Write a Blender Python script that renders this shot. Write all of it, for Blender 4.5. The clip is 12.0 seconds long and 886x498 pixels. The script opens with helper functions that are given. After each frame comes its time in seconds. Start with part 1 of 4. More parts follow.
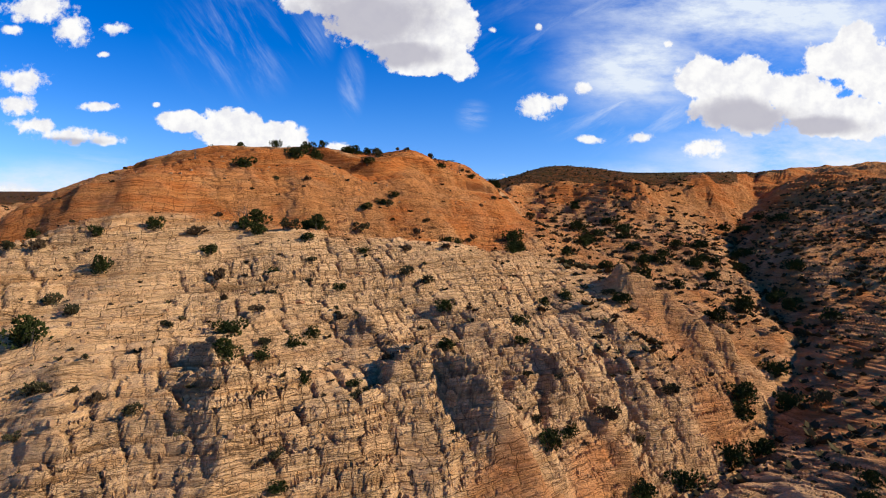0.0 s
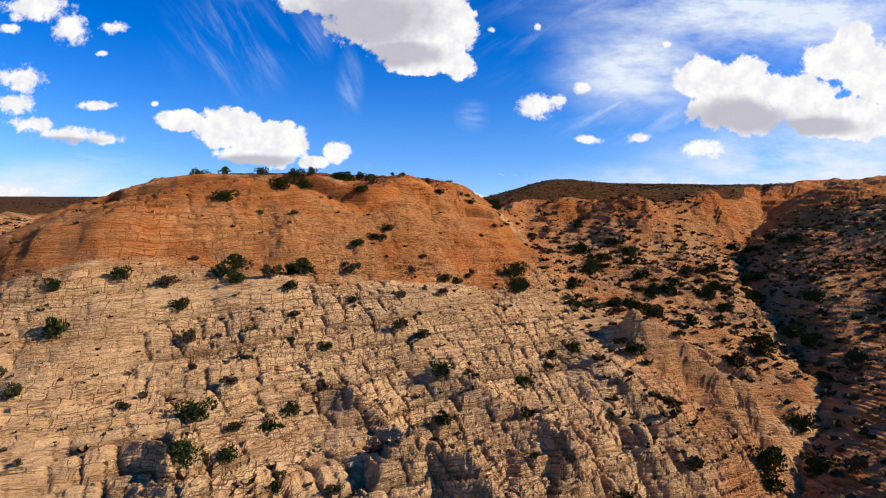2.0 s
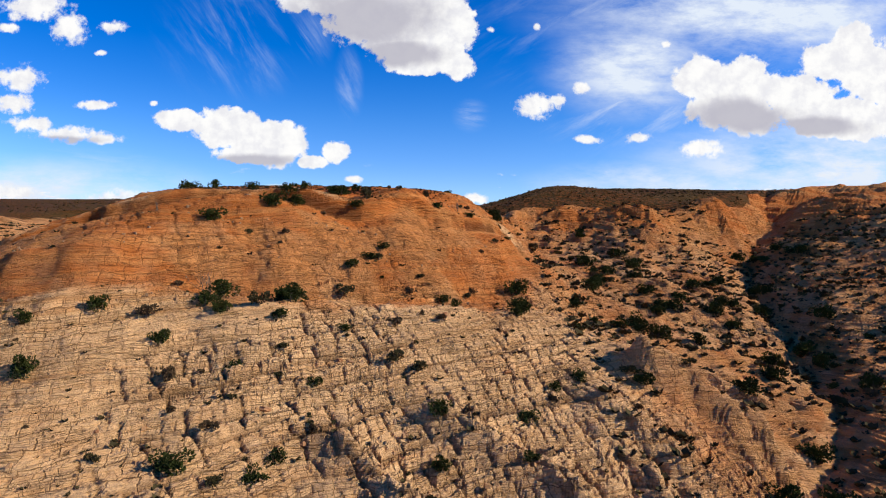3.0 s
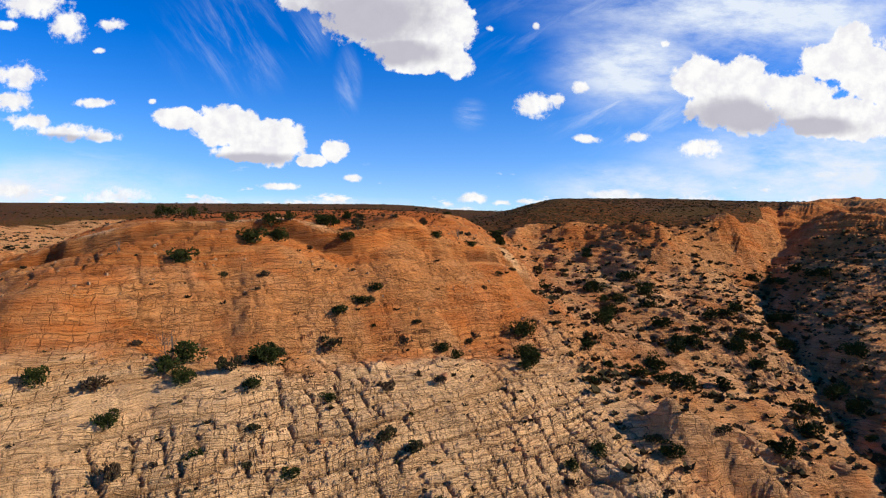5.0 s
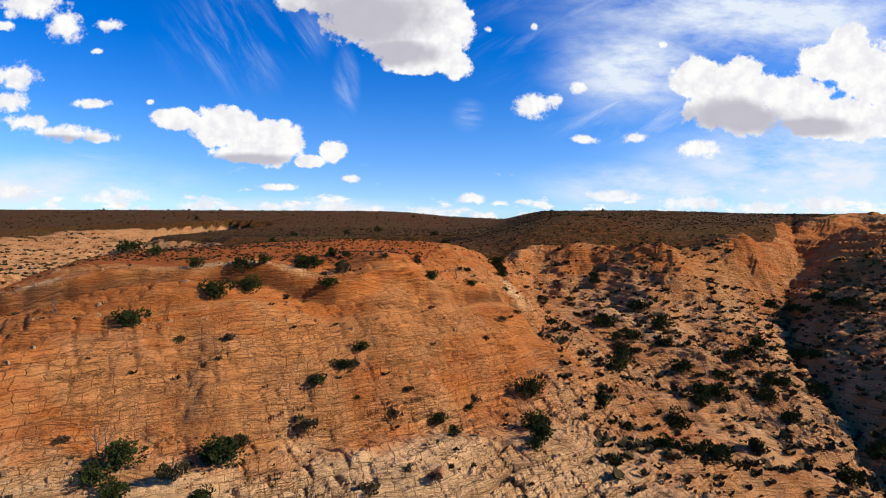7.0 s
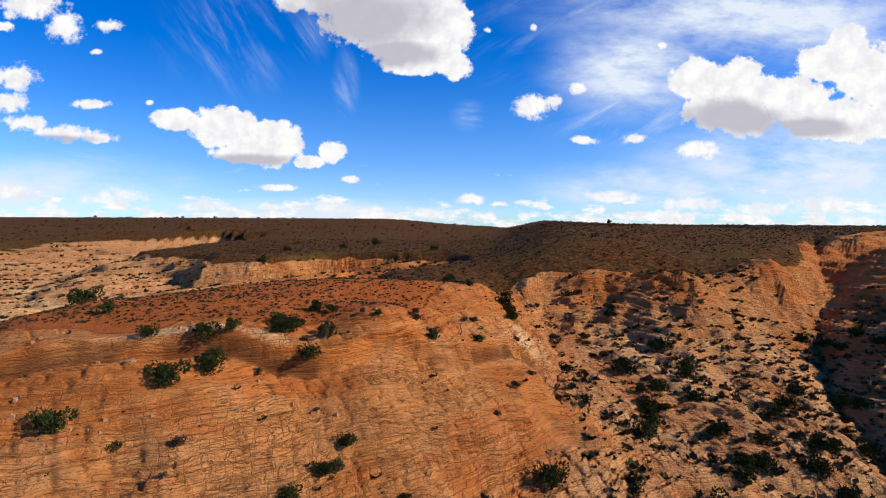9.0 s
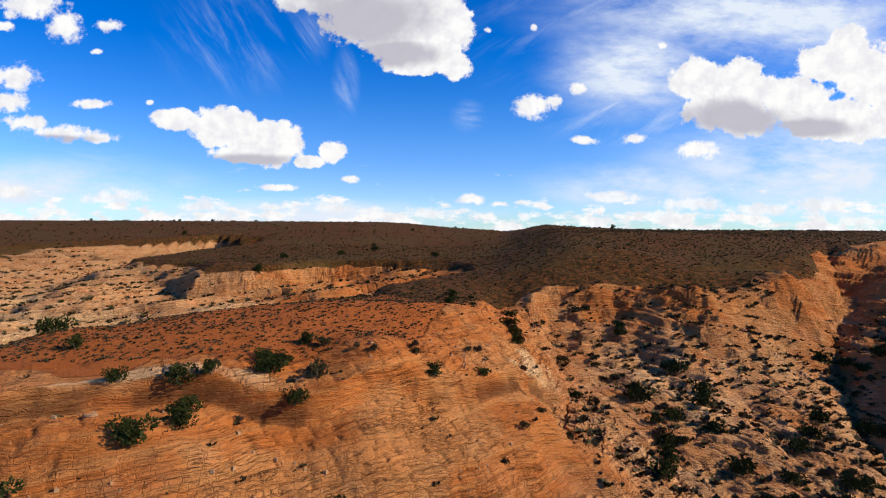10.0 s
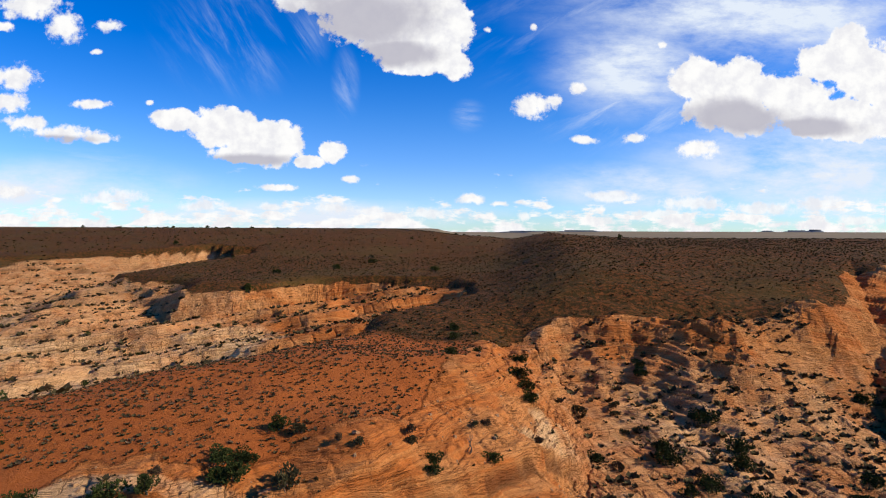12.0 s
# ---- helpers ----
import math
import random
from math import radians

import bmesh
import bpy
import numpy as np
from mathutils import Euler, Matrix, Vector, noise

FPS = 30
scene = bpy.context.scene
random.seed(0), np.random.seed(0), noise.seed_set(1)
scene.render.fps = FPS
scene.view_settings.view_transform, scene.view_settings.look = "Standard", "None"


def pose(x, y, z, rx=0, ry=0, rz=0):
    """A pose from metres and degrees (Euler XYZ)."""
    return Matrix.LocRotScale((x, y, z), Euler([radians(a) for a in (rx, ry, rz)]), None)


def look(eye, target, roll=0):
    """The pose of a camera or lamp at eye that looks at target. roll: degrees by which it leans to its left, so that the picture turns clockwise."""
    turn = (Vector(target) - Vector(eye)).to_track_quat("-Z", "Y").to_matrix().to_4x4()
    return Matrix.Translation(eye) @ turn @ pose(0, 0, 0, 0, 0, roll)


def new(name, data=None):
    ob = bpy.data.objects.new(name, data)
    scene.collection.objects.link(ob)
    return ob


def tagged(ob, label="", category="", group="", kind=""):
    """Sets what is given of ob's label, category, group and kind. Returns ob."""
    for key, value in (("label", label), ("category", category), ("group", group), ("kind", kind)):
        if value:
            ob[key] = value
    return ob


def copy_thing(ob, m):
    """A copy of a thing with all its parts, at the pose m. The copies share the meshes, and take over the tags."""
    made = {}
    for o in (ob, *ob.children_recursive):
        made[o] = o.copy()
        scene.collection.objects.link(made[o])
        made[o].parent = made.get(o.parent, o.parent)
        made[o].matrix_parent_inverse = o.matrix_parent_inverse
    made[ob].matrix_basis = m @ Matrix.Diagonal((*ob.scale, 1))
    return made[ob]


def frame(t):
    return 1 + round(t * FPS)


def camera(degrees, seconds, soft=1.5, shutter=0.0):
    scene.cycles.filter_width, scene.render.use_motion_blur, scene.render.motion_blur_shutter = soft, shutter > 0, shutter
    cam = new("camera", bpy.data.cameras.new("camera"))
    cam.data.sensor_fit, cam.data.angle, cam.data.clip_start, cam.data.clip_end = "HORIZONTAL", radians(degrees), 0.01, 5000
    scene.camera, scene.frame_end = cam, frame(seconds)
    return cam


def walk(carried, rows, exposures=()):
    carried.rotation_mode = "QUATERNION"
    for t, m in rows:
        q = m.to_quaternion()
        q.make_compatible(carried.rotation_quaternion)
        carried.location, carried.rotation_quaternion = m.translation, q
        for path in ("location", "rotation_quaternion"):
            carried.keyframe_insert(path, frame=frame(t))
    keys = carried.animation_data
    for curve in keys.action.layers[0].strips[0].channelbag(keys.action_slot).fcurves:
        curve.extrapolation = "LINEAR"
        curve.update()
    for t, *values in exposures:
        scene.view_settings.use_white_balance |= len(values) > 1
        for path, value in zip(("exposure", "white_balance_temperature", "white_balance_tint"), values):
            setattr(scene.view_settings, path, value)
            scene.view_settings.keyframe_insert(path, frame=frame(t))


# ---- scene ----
cam = camera(73.2, 12.0, soft=1.1)
METRES, EYE, TILT, LEAN, TURN = 80.0, 40.0, -1.8, 0.0, 0.0
ROWS = [
    (0.0, 0.0, 0.0, 0.0, 0.0, 0.0, -0.0),
    (0.5, 0.0002, 0.0226, 0.0197, -0.03, -0.01, -0.03),
    (1.0, 0.0007, 0.0458, 0.0399, -0.06, -0.03, -0.04),
    (1.5, 0.0015, 0.0699, 0.06, -0.09, -0.04, -0.03),
    (2.0, 0.0022, 0.0954, 0.0799, -0.14, -0.02, -0.1),
    (2.5, 0.0033, 0.1219, 0.0997, -0.17, -0.02, -0.1),
    (3.0, 0.0038, 0.1497, 0.1189, -0.22, -0.04, -0.12),
    (5.0, 0.0027, 0.2761, 0.1965, -0.35, -0.14, -0.26),
    (5.5, 0.0031, 0.3107, 0.216, -0.38, -0.13, -0.26),
    (6.0, 0.0046, 0.3466, 0.2371, -0.43, -0.13, -0.24),
    (6.5, 0.0069, 0.3846, 0.258, -0.46, -0.07, -0.23),
    (7.0, 0.0071, 0.4251, 0.2794, -0.51, -0.08, -0.23),
    (9.0, 0.0019, 0.5997, 0.3704, -0.57, -0.02, -0.24),
    (9.5, 0.0002, 0.6453, 0.3915, -0.57, -0.01, -0.26),
    (10.0, -0.0005, 0.6896, 0.4135, -0.56, -0.02, -0.27),
    (10.5, -0.0002, 0.7328, 0.4357, -0.58, -0.01, -0.23),
    (11.0, 0.0005, 0.7751, 0.4573, -0.55, -0.01, -0.19),
    (11.5, -0.0004, 0.8182, 0.4781, -0.56, -0.03, -0.21),
    (12.0, -0.0011, 0.8627, 0.4986, -0.55, -0.04, -0.19),
]
walk(cam, [(t, pose(0, 0, EYE, TILT, LEAN, TURN) @ pose(METRES * x, METRES * y, METRES * z, 90 + pitch, roll, yaw)) for t, x, y, z, yaw, pitch, roll in ROWS])


# ---- light and sky ----
scene.view_settings.exposure = 0.0
SUN_TO = Vector((0.84, -0.10, 0.51)).normalized()
sun = new("sun", bpy.data.lights.new("sun", "SUN"))
sun.data.energy, sun.data.angle, sun.data.color = 5.65, radians(0.53), (1.0, 0.90, 0.70)
sun.matrix_world = look((0, 0, 0), -SUN_TO)



class Nodes:
    """A short hand for node trees: each call makes a node and returns its output."""

    def __init__(self, tree):
        self.tree = tree
        tree.nodes.clear()

    def node(self, kind, **values):
        n = self.tree.nodes.new(kind)
        for key, value in values.items():
            if key == "operation":
                n.operation = value
            elif key == "kind_":
                n.feature = value
        return n

    def link(self, a, b):
        if hasattr(a, "is_linked"):
            self.tree.links.new(a, b)
        else:
            b.default_value = a

    def math(self, op, *args, clamp=False):
        n = self.node("ShaderNodeMath", operation=op)
        n.use_clamp = clamp
        for k, a in enumerate(args):
            self.link(a, n.inputs[k])
        return n.outputs[0]

    def vec(self, op, *args):
        n = self.node("ShaderNodeVectorMath", operation=op)
        for k, a in enumerate(args):
            self.link(a, n.inputs[k])
        return n.outputs["Value"] if op in ("LENGTH", "DOT_PRODUCT") else n.outputs[0]

    def join(self, x, y, z):
        n = self.node("ShaderNodeCombineXYZ")
        for k, a in enumerate((x, y, z)):
            self.link(a, n.inputs[k])
        return n.outputs[0]

    def noise(self, at, scale, detail=4, rough=0.55, warp=0.0):
        n = self.node("ShaderNodeTexNoise")
        self.link(at, n.inputs["Vector"])
        n.inputs["Scale"].default_value, n.inputs["Detail"].default_value = scale, detail
        n.inputs["Roughness"].default_value, n.inputs["Distortion"].default_value = rough, warp
        return n.outputs[0]

    def joints(self, at, scale):
        n = self.node("ShaderNodeTexVoronoi", kind_="DISTANCE_TO_EDGE")
        self.link(at, n.inputs["Vector"])
        n.inputs["Scale"].default_value = scale
        return n.outputs["Distance"]

    def step(self, v, a, b, low=0.0, high=1.0):
        n = self.node("ShaderNodeMapRange")
        n.interpolation_type = "SMOOTHSTEP"
        for k, q in enumerate((v, a, b, low, high)):
            self.link(q, n.inputs[k])
        return n.outputs[0]

    def mix(self, f, a, b, blend="MIX"):
        n = self.node("ShaderNodeMix")
        n.data_type, n.blend_type = "RGBA", blend
        self.link(f, n.inputs[0])
        for q, s in ((a, n.inputs[6]), (b, n.inputs[7])):
            self.link((*q, 1) if isinstance(q, tuple) else q, s)
        return n.outputs[2]


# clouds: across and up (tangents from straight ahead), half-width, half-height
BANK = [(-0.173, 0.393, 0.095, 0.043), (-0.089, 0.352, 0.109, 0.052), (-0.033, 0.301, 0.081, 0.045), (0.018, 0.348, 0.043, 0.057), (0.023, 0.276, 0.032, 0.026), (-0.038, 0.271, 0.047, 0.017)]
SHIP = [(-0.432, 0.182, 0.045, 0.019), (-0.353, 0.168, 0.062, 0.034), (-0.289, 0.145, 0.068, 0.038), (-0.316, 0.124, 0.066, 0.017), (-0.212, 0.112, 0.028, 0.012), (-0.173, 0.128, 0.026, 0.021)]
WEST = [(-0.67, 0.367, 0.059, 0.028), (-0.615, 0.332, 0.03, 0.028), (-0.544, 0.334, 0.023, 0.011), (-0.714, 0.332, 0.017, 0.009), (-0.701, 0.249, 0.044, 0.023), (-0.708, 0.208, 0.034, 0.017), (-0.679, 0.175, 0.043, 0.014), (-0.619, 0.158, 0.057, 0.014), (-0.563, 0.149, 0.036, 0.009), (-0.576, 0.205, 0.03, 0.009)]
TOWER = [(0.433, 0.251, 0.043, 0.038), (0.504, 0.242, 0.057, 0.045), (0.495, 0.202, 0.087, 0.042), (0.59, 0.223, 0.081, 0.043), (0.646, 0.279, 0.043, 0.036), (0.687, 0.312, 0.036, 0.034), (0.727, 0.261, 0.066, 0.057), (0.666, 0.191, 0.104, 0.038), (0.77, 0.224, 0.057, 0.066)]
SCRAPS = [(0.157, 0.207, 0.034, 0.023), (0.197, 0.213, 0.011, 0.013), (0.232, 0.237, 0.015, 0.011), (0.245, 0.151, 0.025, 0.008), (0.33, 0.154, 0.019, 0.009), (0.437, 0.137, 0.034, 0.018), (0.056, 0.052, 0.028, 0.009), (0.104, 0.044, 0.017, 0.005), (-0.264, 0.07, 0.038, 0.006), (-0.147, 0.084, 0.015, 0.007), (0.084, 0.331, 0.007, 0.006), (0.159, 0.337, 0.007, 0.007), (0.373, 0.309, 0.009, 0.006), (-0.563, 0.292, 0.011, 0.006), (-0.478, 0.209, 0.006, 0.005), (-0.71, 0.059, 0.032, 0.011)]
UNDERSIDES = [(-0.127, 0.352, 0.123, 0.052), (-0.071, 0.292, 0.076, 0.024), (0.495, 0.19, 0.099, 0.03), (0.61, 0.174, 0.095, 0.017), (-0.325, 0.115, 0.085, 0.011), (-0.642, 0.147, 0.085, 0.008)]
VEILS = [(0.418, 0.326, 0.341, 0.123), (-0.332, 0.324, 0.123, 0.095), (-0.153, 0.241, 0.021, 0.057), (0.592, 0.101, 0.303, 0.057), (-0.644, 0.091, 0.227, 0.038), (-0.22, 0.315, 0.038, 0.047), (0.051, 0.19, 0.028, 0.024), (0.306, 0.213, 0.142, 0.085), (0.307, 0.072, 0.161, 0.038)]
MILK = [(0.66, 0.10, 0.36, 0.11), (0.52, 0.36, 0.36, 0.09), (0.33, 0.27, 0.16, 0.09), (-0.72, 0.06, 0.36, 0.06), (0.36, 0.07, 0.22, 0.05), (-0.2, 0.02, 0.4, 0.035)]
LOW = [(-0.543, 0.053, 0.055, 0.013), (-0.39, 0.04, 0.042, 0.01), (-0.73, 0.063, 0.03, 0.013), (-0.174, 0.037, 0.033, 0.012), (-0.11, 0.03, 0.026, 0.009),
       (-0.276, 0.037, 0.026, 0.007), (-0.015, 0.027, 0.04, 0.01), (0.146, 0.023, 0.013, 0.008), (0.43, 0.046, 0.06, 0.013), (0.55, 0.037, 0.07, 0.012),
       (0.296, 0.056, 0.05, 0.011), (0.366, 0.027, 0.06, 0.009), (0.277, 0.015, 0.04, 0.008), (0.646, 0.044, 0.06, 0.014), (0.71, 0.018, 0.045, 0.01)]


def paint_sky():
    world = bpy.data.worlds.new("sky")
    scene.world = world
    world.use_nodes = True
    g = Nodes(world.node_tree)
    air = g.node("ShaderNodeTexSky")
    air.sky_type, air.sun_disc = "NISHITA", False
    air.sun_elevation = math.asin(SUN_TO.z)
    air.sun_rotation = math.atan2(SUN_TO.x, SUN_TO.y)
    air.altitude, air.air_density, air.dust_density, air.ozone_density = 1500, 1.0, 0.1, 3.0
    blue = g.node("ShaderNodeHueSaturation")
    blue.inputs["Saturation"].default_value = 1.46
    blue.inputs["Hue"].default_value = 0.519
    g.link(air.outputs[0], blue.inputs["Color"])
    way = g.node("ShaderNodeTexCoord").outputs["Generated"]
    part = g.node("ShaderNodeSeparateXYZ")
    g.link(way, part.inputs[0])
    ahead = g.math("MAXIMUM", part.outputs[1], 0.05)
    across, up = g.math("DIVIDE", part.outputs[0], ahead), g.math("DIVIDE", part.outputs[2], ahead)
    flat = g.join(across, up, 0)
    puffs = g.noise(flat, 15, 7, 0.62)
    wisp = g.noise(flat, 55, 5, 0.6)

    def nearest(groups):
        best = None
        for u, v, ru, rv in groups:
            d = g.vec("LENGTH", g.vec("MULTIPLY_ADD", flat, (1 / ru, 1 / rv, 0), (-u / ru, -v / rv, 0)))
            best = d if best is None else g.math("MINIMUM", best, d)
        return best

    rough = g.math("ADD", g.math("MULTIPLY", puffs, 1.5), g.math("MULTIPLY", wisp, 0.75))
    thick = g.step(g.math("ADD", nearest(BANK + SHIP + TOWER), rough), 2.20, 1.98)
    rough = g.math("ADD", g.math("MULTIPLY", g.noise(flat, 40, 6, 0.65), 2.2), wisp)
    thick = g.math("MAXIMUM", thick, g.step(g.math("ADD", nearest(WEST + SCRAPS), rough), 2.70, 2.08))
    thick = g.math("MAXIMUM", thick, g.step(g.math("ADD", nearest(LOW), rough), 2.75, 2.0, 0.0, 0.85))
    # low rows of small clouds above the horizon
    row = g.vec("MULTIPLY", flat, (1.0, 2.6, 1.0))
    rows = g.math("ADD", g.noise(row, 13, 7, 0.6), g.step(up, 0.085, 0.01, -0.13, 0.05))
    thick = g.math("MAXIMUM", thick, g.math("MULTIPLY", g.step(rows, 0.50, 0.60), g.step(up, 0.12, 0.06)))
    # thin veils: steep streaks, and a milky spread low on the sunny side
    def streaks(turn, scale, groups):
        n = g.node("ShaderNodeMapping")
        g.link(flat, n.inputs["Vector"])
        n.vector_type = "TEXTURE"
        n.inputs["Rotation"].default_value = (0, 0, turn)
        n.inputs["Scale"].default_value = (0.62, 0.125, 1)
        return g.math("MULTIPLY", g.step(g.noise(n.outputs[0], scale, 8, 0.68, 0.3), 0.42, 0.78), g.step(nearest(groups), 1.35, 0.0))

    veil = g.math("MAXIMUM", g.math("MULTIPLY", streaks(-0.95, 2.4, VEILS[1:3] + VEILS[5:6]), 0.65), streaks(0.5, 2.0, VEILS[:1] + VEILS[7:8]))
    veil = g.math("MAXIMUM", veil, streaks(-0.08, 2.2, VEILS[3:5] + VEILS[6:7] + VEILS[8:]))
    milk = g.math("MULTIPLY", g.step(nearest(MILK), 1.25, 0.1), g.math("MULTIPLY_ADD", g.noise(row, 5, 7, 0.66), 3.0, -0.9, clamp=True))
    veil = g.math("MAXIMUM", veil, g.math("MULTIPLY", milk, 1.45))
    haze = g.step(up, 0.12, 0.0, 0.0, 0.16)
    thin = g.math("MAXIMUM", g.math("MULTIPLY", veil, 0.85), haze, clamp=True)
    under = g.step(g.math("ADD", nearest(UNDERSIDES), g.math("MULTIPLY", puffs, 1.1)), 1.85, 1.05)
    curl = g.step(g.noise(flat, 34, 6, 0.6), 0.34, 0.62)
    white = g.mix(g.math("MULTIPLY", curl, 1.0), (0.84, 0.84, 0.88), (1.0, 0.995, 0.985))
    white = g.mix(g.math("MULTIPLY", under, 0.85), white, (0.47, 0.46, 0.54))
    clear, veiled, cloud = (g.node("ShaderNodeBackground") for _ in range(3))
    # deeper blue down to the horizon than the bare model gives
    g.link(g.mix(g.step(up, 0.2, 0.0, 0.0, 1.0), blue.outputs[0], g.mix(1.0, blue.outputs[0], (0.50, 0.69, 1.0), "MULTIPLY")), clear.inputs[0])
    clear.inputs[1].default_value = 0.172
    veiled.inputs[0].default_value, veiled.inputs[1].default_value = (0.80, 0.88, 1.0, 1), 0.97
    g.link(white, cloud.inputs[0])
    cloud.inputs[1].default_value = 1.0
    one, two, out = g.node("ShaderNodeMixShader"), g.node("ShaderNodeMixShader"), g.node("ShaderNodeOutputWorld")
    g.link(thin, one.inputs[0])
    g.tree.links.new(clear.outputs[0], one.inputs[1])
    g.tree.links.new(veiled.outputs[0], one.inputs[2])
    g.link(thick, two.inputs[0])
    g.tree.links.new(one.outputs[0], two.inputs[1])
    g.tree.links.new(cloud.outputs[0], two.inputs[2])
    g.tree.links.new(two.outputs[0], out.inputs[0])


paint_sky()


# ---- materials ----
def material(name):
    m = bpy.data.materials.new(name)
    m.use_nodes = True
    return m, Nodes(m.node_tree)


def finish(g, colour, roughness=0.9, height=None, relief=0.1, specular=0.2):
    b, out = g.node("ShaderNodeBsdfPrincipled"), g.node("ShaderNodeOutputMaterial")
    g.link(colour, b.inputs["Base Color"])
    g.link(roughness, b.inputs["Roughness"])
    b.inputs["Specular IOR Level"].default_value = specular
    if height is not None:
        bump = g.node("ShaderNodeBump")
        bump.inputs["Strength"].default_value, bump.inputs["Distance"].default_value = 1.0, relief
        g.link(height, bump.inputs["Height"])
        g.tree.links.new(bump.outputs[0], b.inputs["Normal"])
    g.tree.links.new(b.outputs[0], out.inputs[0])


def ground_material():
    m, g = material("desert_ground")
    at = g.node("ShaderNodeTexCoord").outputs["Object"]
    mixed = g.node("ShaderNodeAttribute")
    mixed.attribute_name = "blend"
    part = g.node("ShaderNodeSeparateColor")
    g.link(mixed.outputs["Color"], part.inputs[0])
    orange, soil, joint = part.outputs[0], part.outputs[1], part.outputs[2]
    distance = mixed.outputs["Alpha"]
    # bedding follows the tilted layers
    warp = g.noise(at, 0.07, 4, 0.5)
    aside = g.vec("DOT_PRODUCT", at, (1.0, 0.0, 0.0))
    aside = g.math("SQRT", g.math("ADD", g.math("POWER", g.math("ABSOLUTE", g.math("SUBTRACT", aside, 34.0)), 2.0), 64.0))
    bed = g.math("ADD", g.vec("DOT_PRODUCT", at, (0.0, 0.2, 1.0)), g.math("MULTIPLY_ADD", warp, 4.0, g.math("MULTIPLY", aside, 0.16)))
    run = g.vec("DOT_PRODUCT", at, (0.94, 0.3, 0.0))
    deep = g.vec("DOT_PRODUCT", at, (-0.3, 0.94, 0.0))
    layer = g.noise(g.join(g.math("MULTIPLY", run, 0.02), g.math("MULTIPLY", deep, 0.02), bed), 0.9, 6, 0.65)
    streak = g.noise(g.join(g.math("MULTIPLY", run, 0.05), g.math("MULTIPLY", deep, 0.05), g.math("MULTIPLY", bed, 1.15)), 1.0, 5, 0.6)
    fine = g.noise(g.join(g.math("MULTIPLY", run, 0.14), g.math("MULTIPLY", deep, 0.14), g.math("MULTIPLY", bed, 4.5)), 1.0, 5, 0.62)
    blotch = g.noise(at, 0.2, 5, 0.62)
    grain = g.noise(at, 2.6, 6, 0.7)
    patchy = g.step(g.noise(at, 0.12, 3, 0.6), 0.42, 0.60)

    def line(v, level, wide):
        return g.step(g.math("ABSOLUTE", g.math("SUBTRACT", v, level)), wide, 0.0)

    wob = g.math("MULTIPLY", g.math("SUBTRACT", g.noise(at, 0.4, 5, 0.65), 0.5), 1.9)

    def blocks(long, thick, wide):
        """Beds cut by joints: how open the joint is, and a value for each block."""
        b = g.math("DIVIDE", g.math("ADD", bed, g.math("MULTIPLY", wob, thick * 0.55)), thick)
        row = g.math("FLOOR", b)
        pick = g.node("ShaderNodeTexWhiteNoise")
        pick.noise_dimensions = "1D"
        g.link(row, pick.inputs["W"])
        span = g.math("MULTIPLY_ADD", pick.outputs["Value"], 1.1, 0.6)
        u = g.math("ADD", g.math("DIVIDE", g.math("ADD", run, g.math("MULTIPLY", wob, long * 0.45)), g.math("MULTIPLY", span, long)), g.math("MULTIPLY", pick.outputs["Value"], 37.0))
        fr, fb = g.math("FRACT", u), g.math("FRACT", b)
        side = g.math("MULTIPLY", g.math("MULTIPLY", g.math("MINIMUM", fr, g.math("SUBTRACT", 1.0, fr)), span), long)
        flat = g.math("MULTIPLY", g.math("MINIMUM", fb, g.math("SUBTRACT", 1.0, fb)), thick * 1.6)
        who = g.node("ShaderNodeTexWhiteNoise")
        who.noise_dimensions = "2D"
        g.link(g.join(row, g.math("FLOOR", u), 0.0), who.inputs["Vector"])
        loose = g.math("MULTIPLY", g.math("MULTIPLY_ADD", g.noise(at, 0.6, 3, 0.6), 1.8, 0.1), ragged)
        return g.step(g.math("DIVIDE", g.math("MINIMUM", side, flat), loose), wide, wide * 0.25), who.outputs["Value"]

    # the dome's cross-bedding changes its dip from set to set
    sets = g.step(g.noise(at, 0.06, 2, 0.5), 0.46, 0.54)
    tilt = g.math("ADD", g.vec("DOT_PRODUCT", at, (-0.10, 0.42, 1.0)), g.math("MULTIPLY", g.noise(at, 0.1, 3, 0.5), 3.0))
    other = g.noise(g.join(g.math("MULTIPLY", run, 0.05), g.math("MULTIPLY", deep, 0.05), g.math("MULTIPLY", tilt, 1.5)), 1.0, 5, 0.6)
    swept = g.math("ADD", g.math("MULTIPLY", streak, g.math("SUBTRACT", 1.0, sets)), g.math("MULTIPLY", other, sets))
    ragged = g.math("MULTIPLY_ADD", grain, 0.9, 0.45)
    large, tone = blocks(1.9, 1.15, 0.075)
    small, tone2 = blocks(0.95, 0.48, 0.05)
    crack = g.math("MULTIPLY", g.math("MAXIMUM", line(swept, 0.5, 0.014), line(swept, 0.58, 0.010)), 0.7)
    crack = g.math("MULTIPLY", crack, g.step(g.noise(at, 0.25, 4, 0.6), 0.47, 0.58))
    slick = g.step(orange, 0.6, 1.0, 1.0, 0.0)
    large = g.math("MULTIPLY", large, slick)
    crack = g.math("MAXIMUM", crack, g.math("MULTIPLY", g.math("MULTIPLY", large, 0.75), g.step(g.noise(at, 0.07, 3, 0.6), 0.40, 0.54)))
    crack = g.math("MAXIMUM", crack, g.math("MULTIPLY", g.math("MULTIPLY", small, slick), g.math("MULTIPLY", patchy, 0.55)))
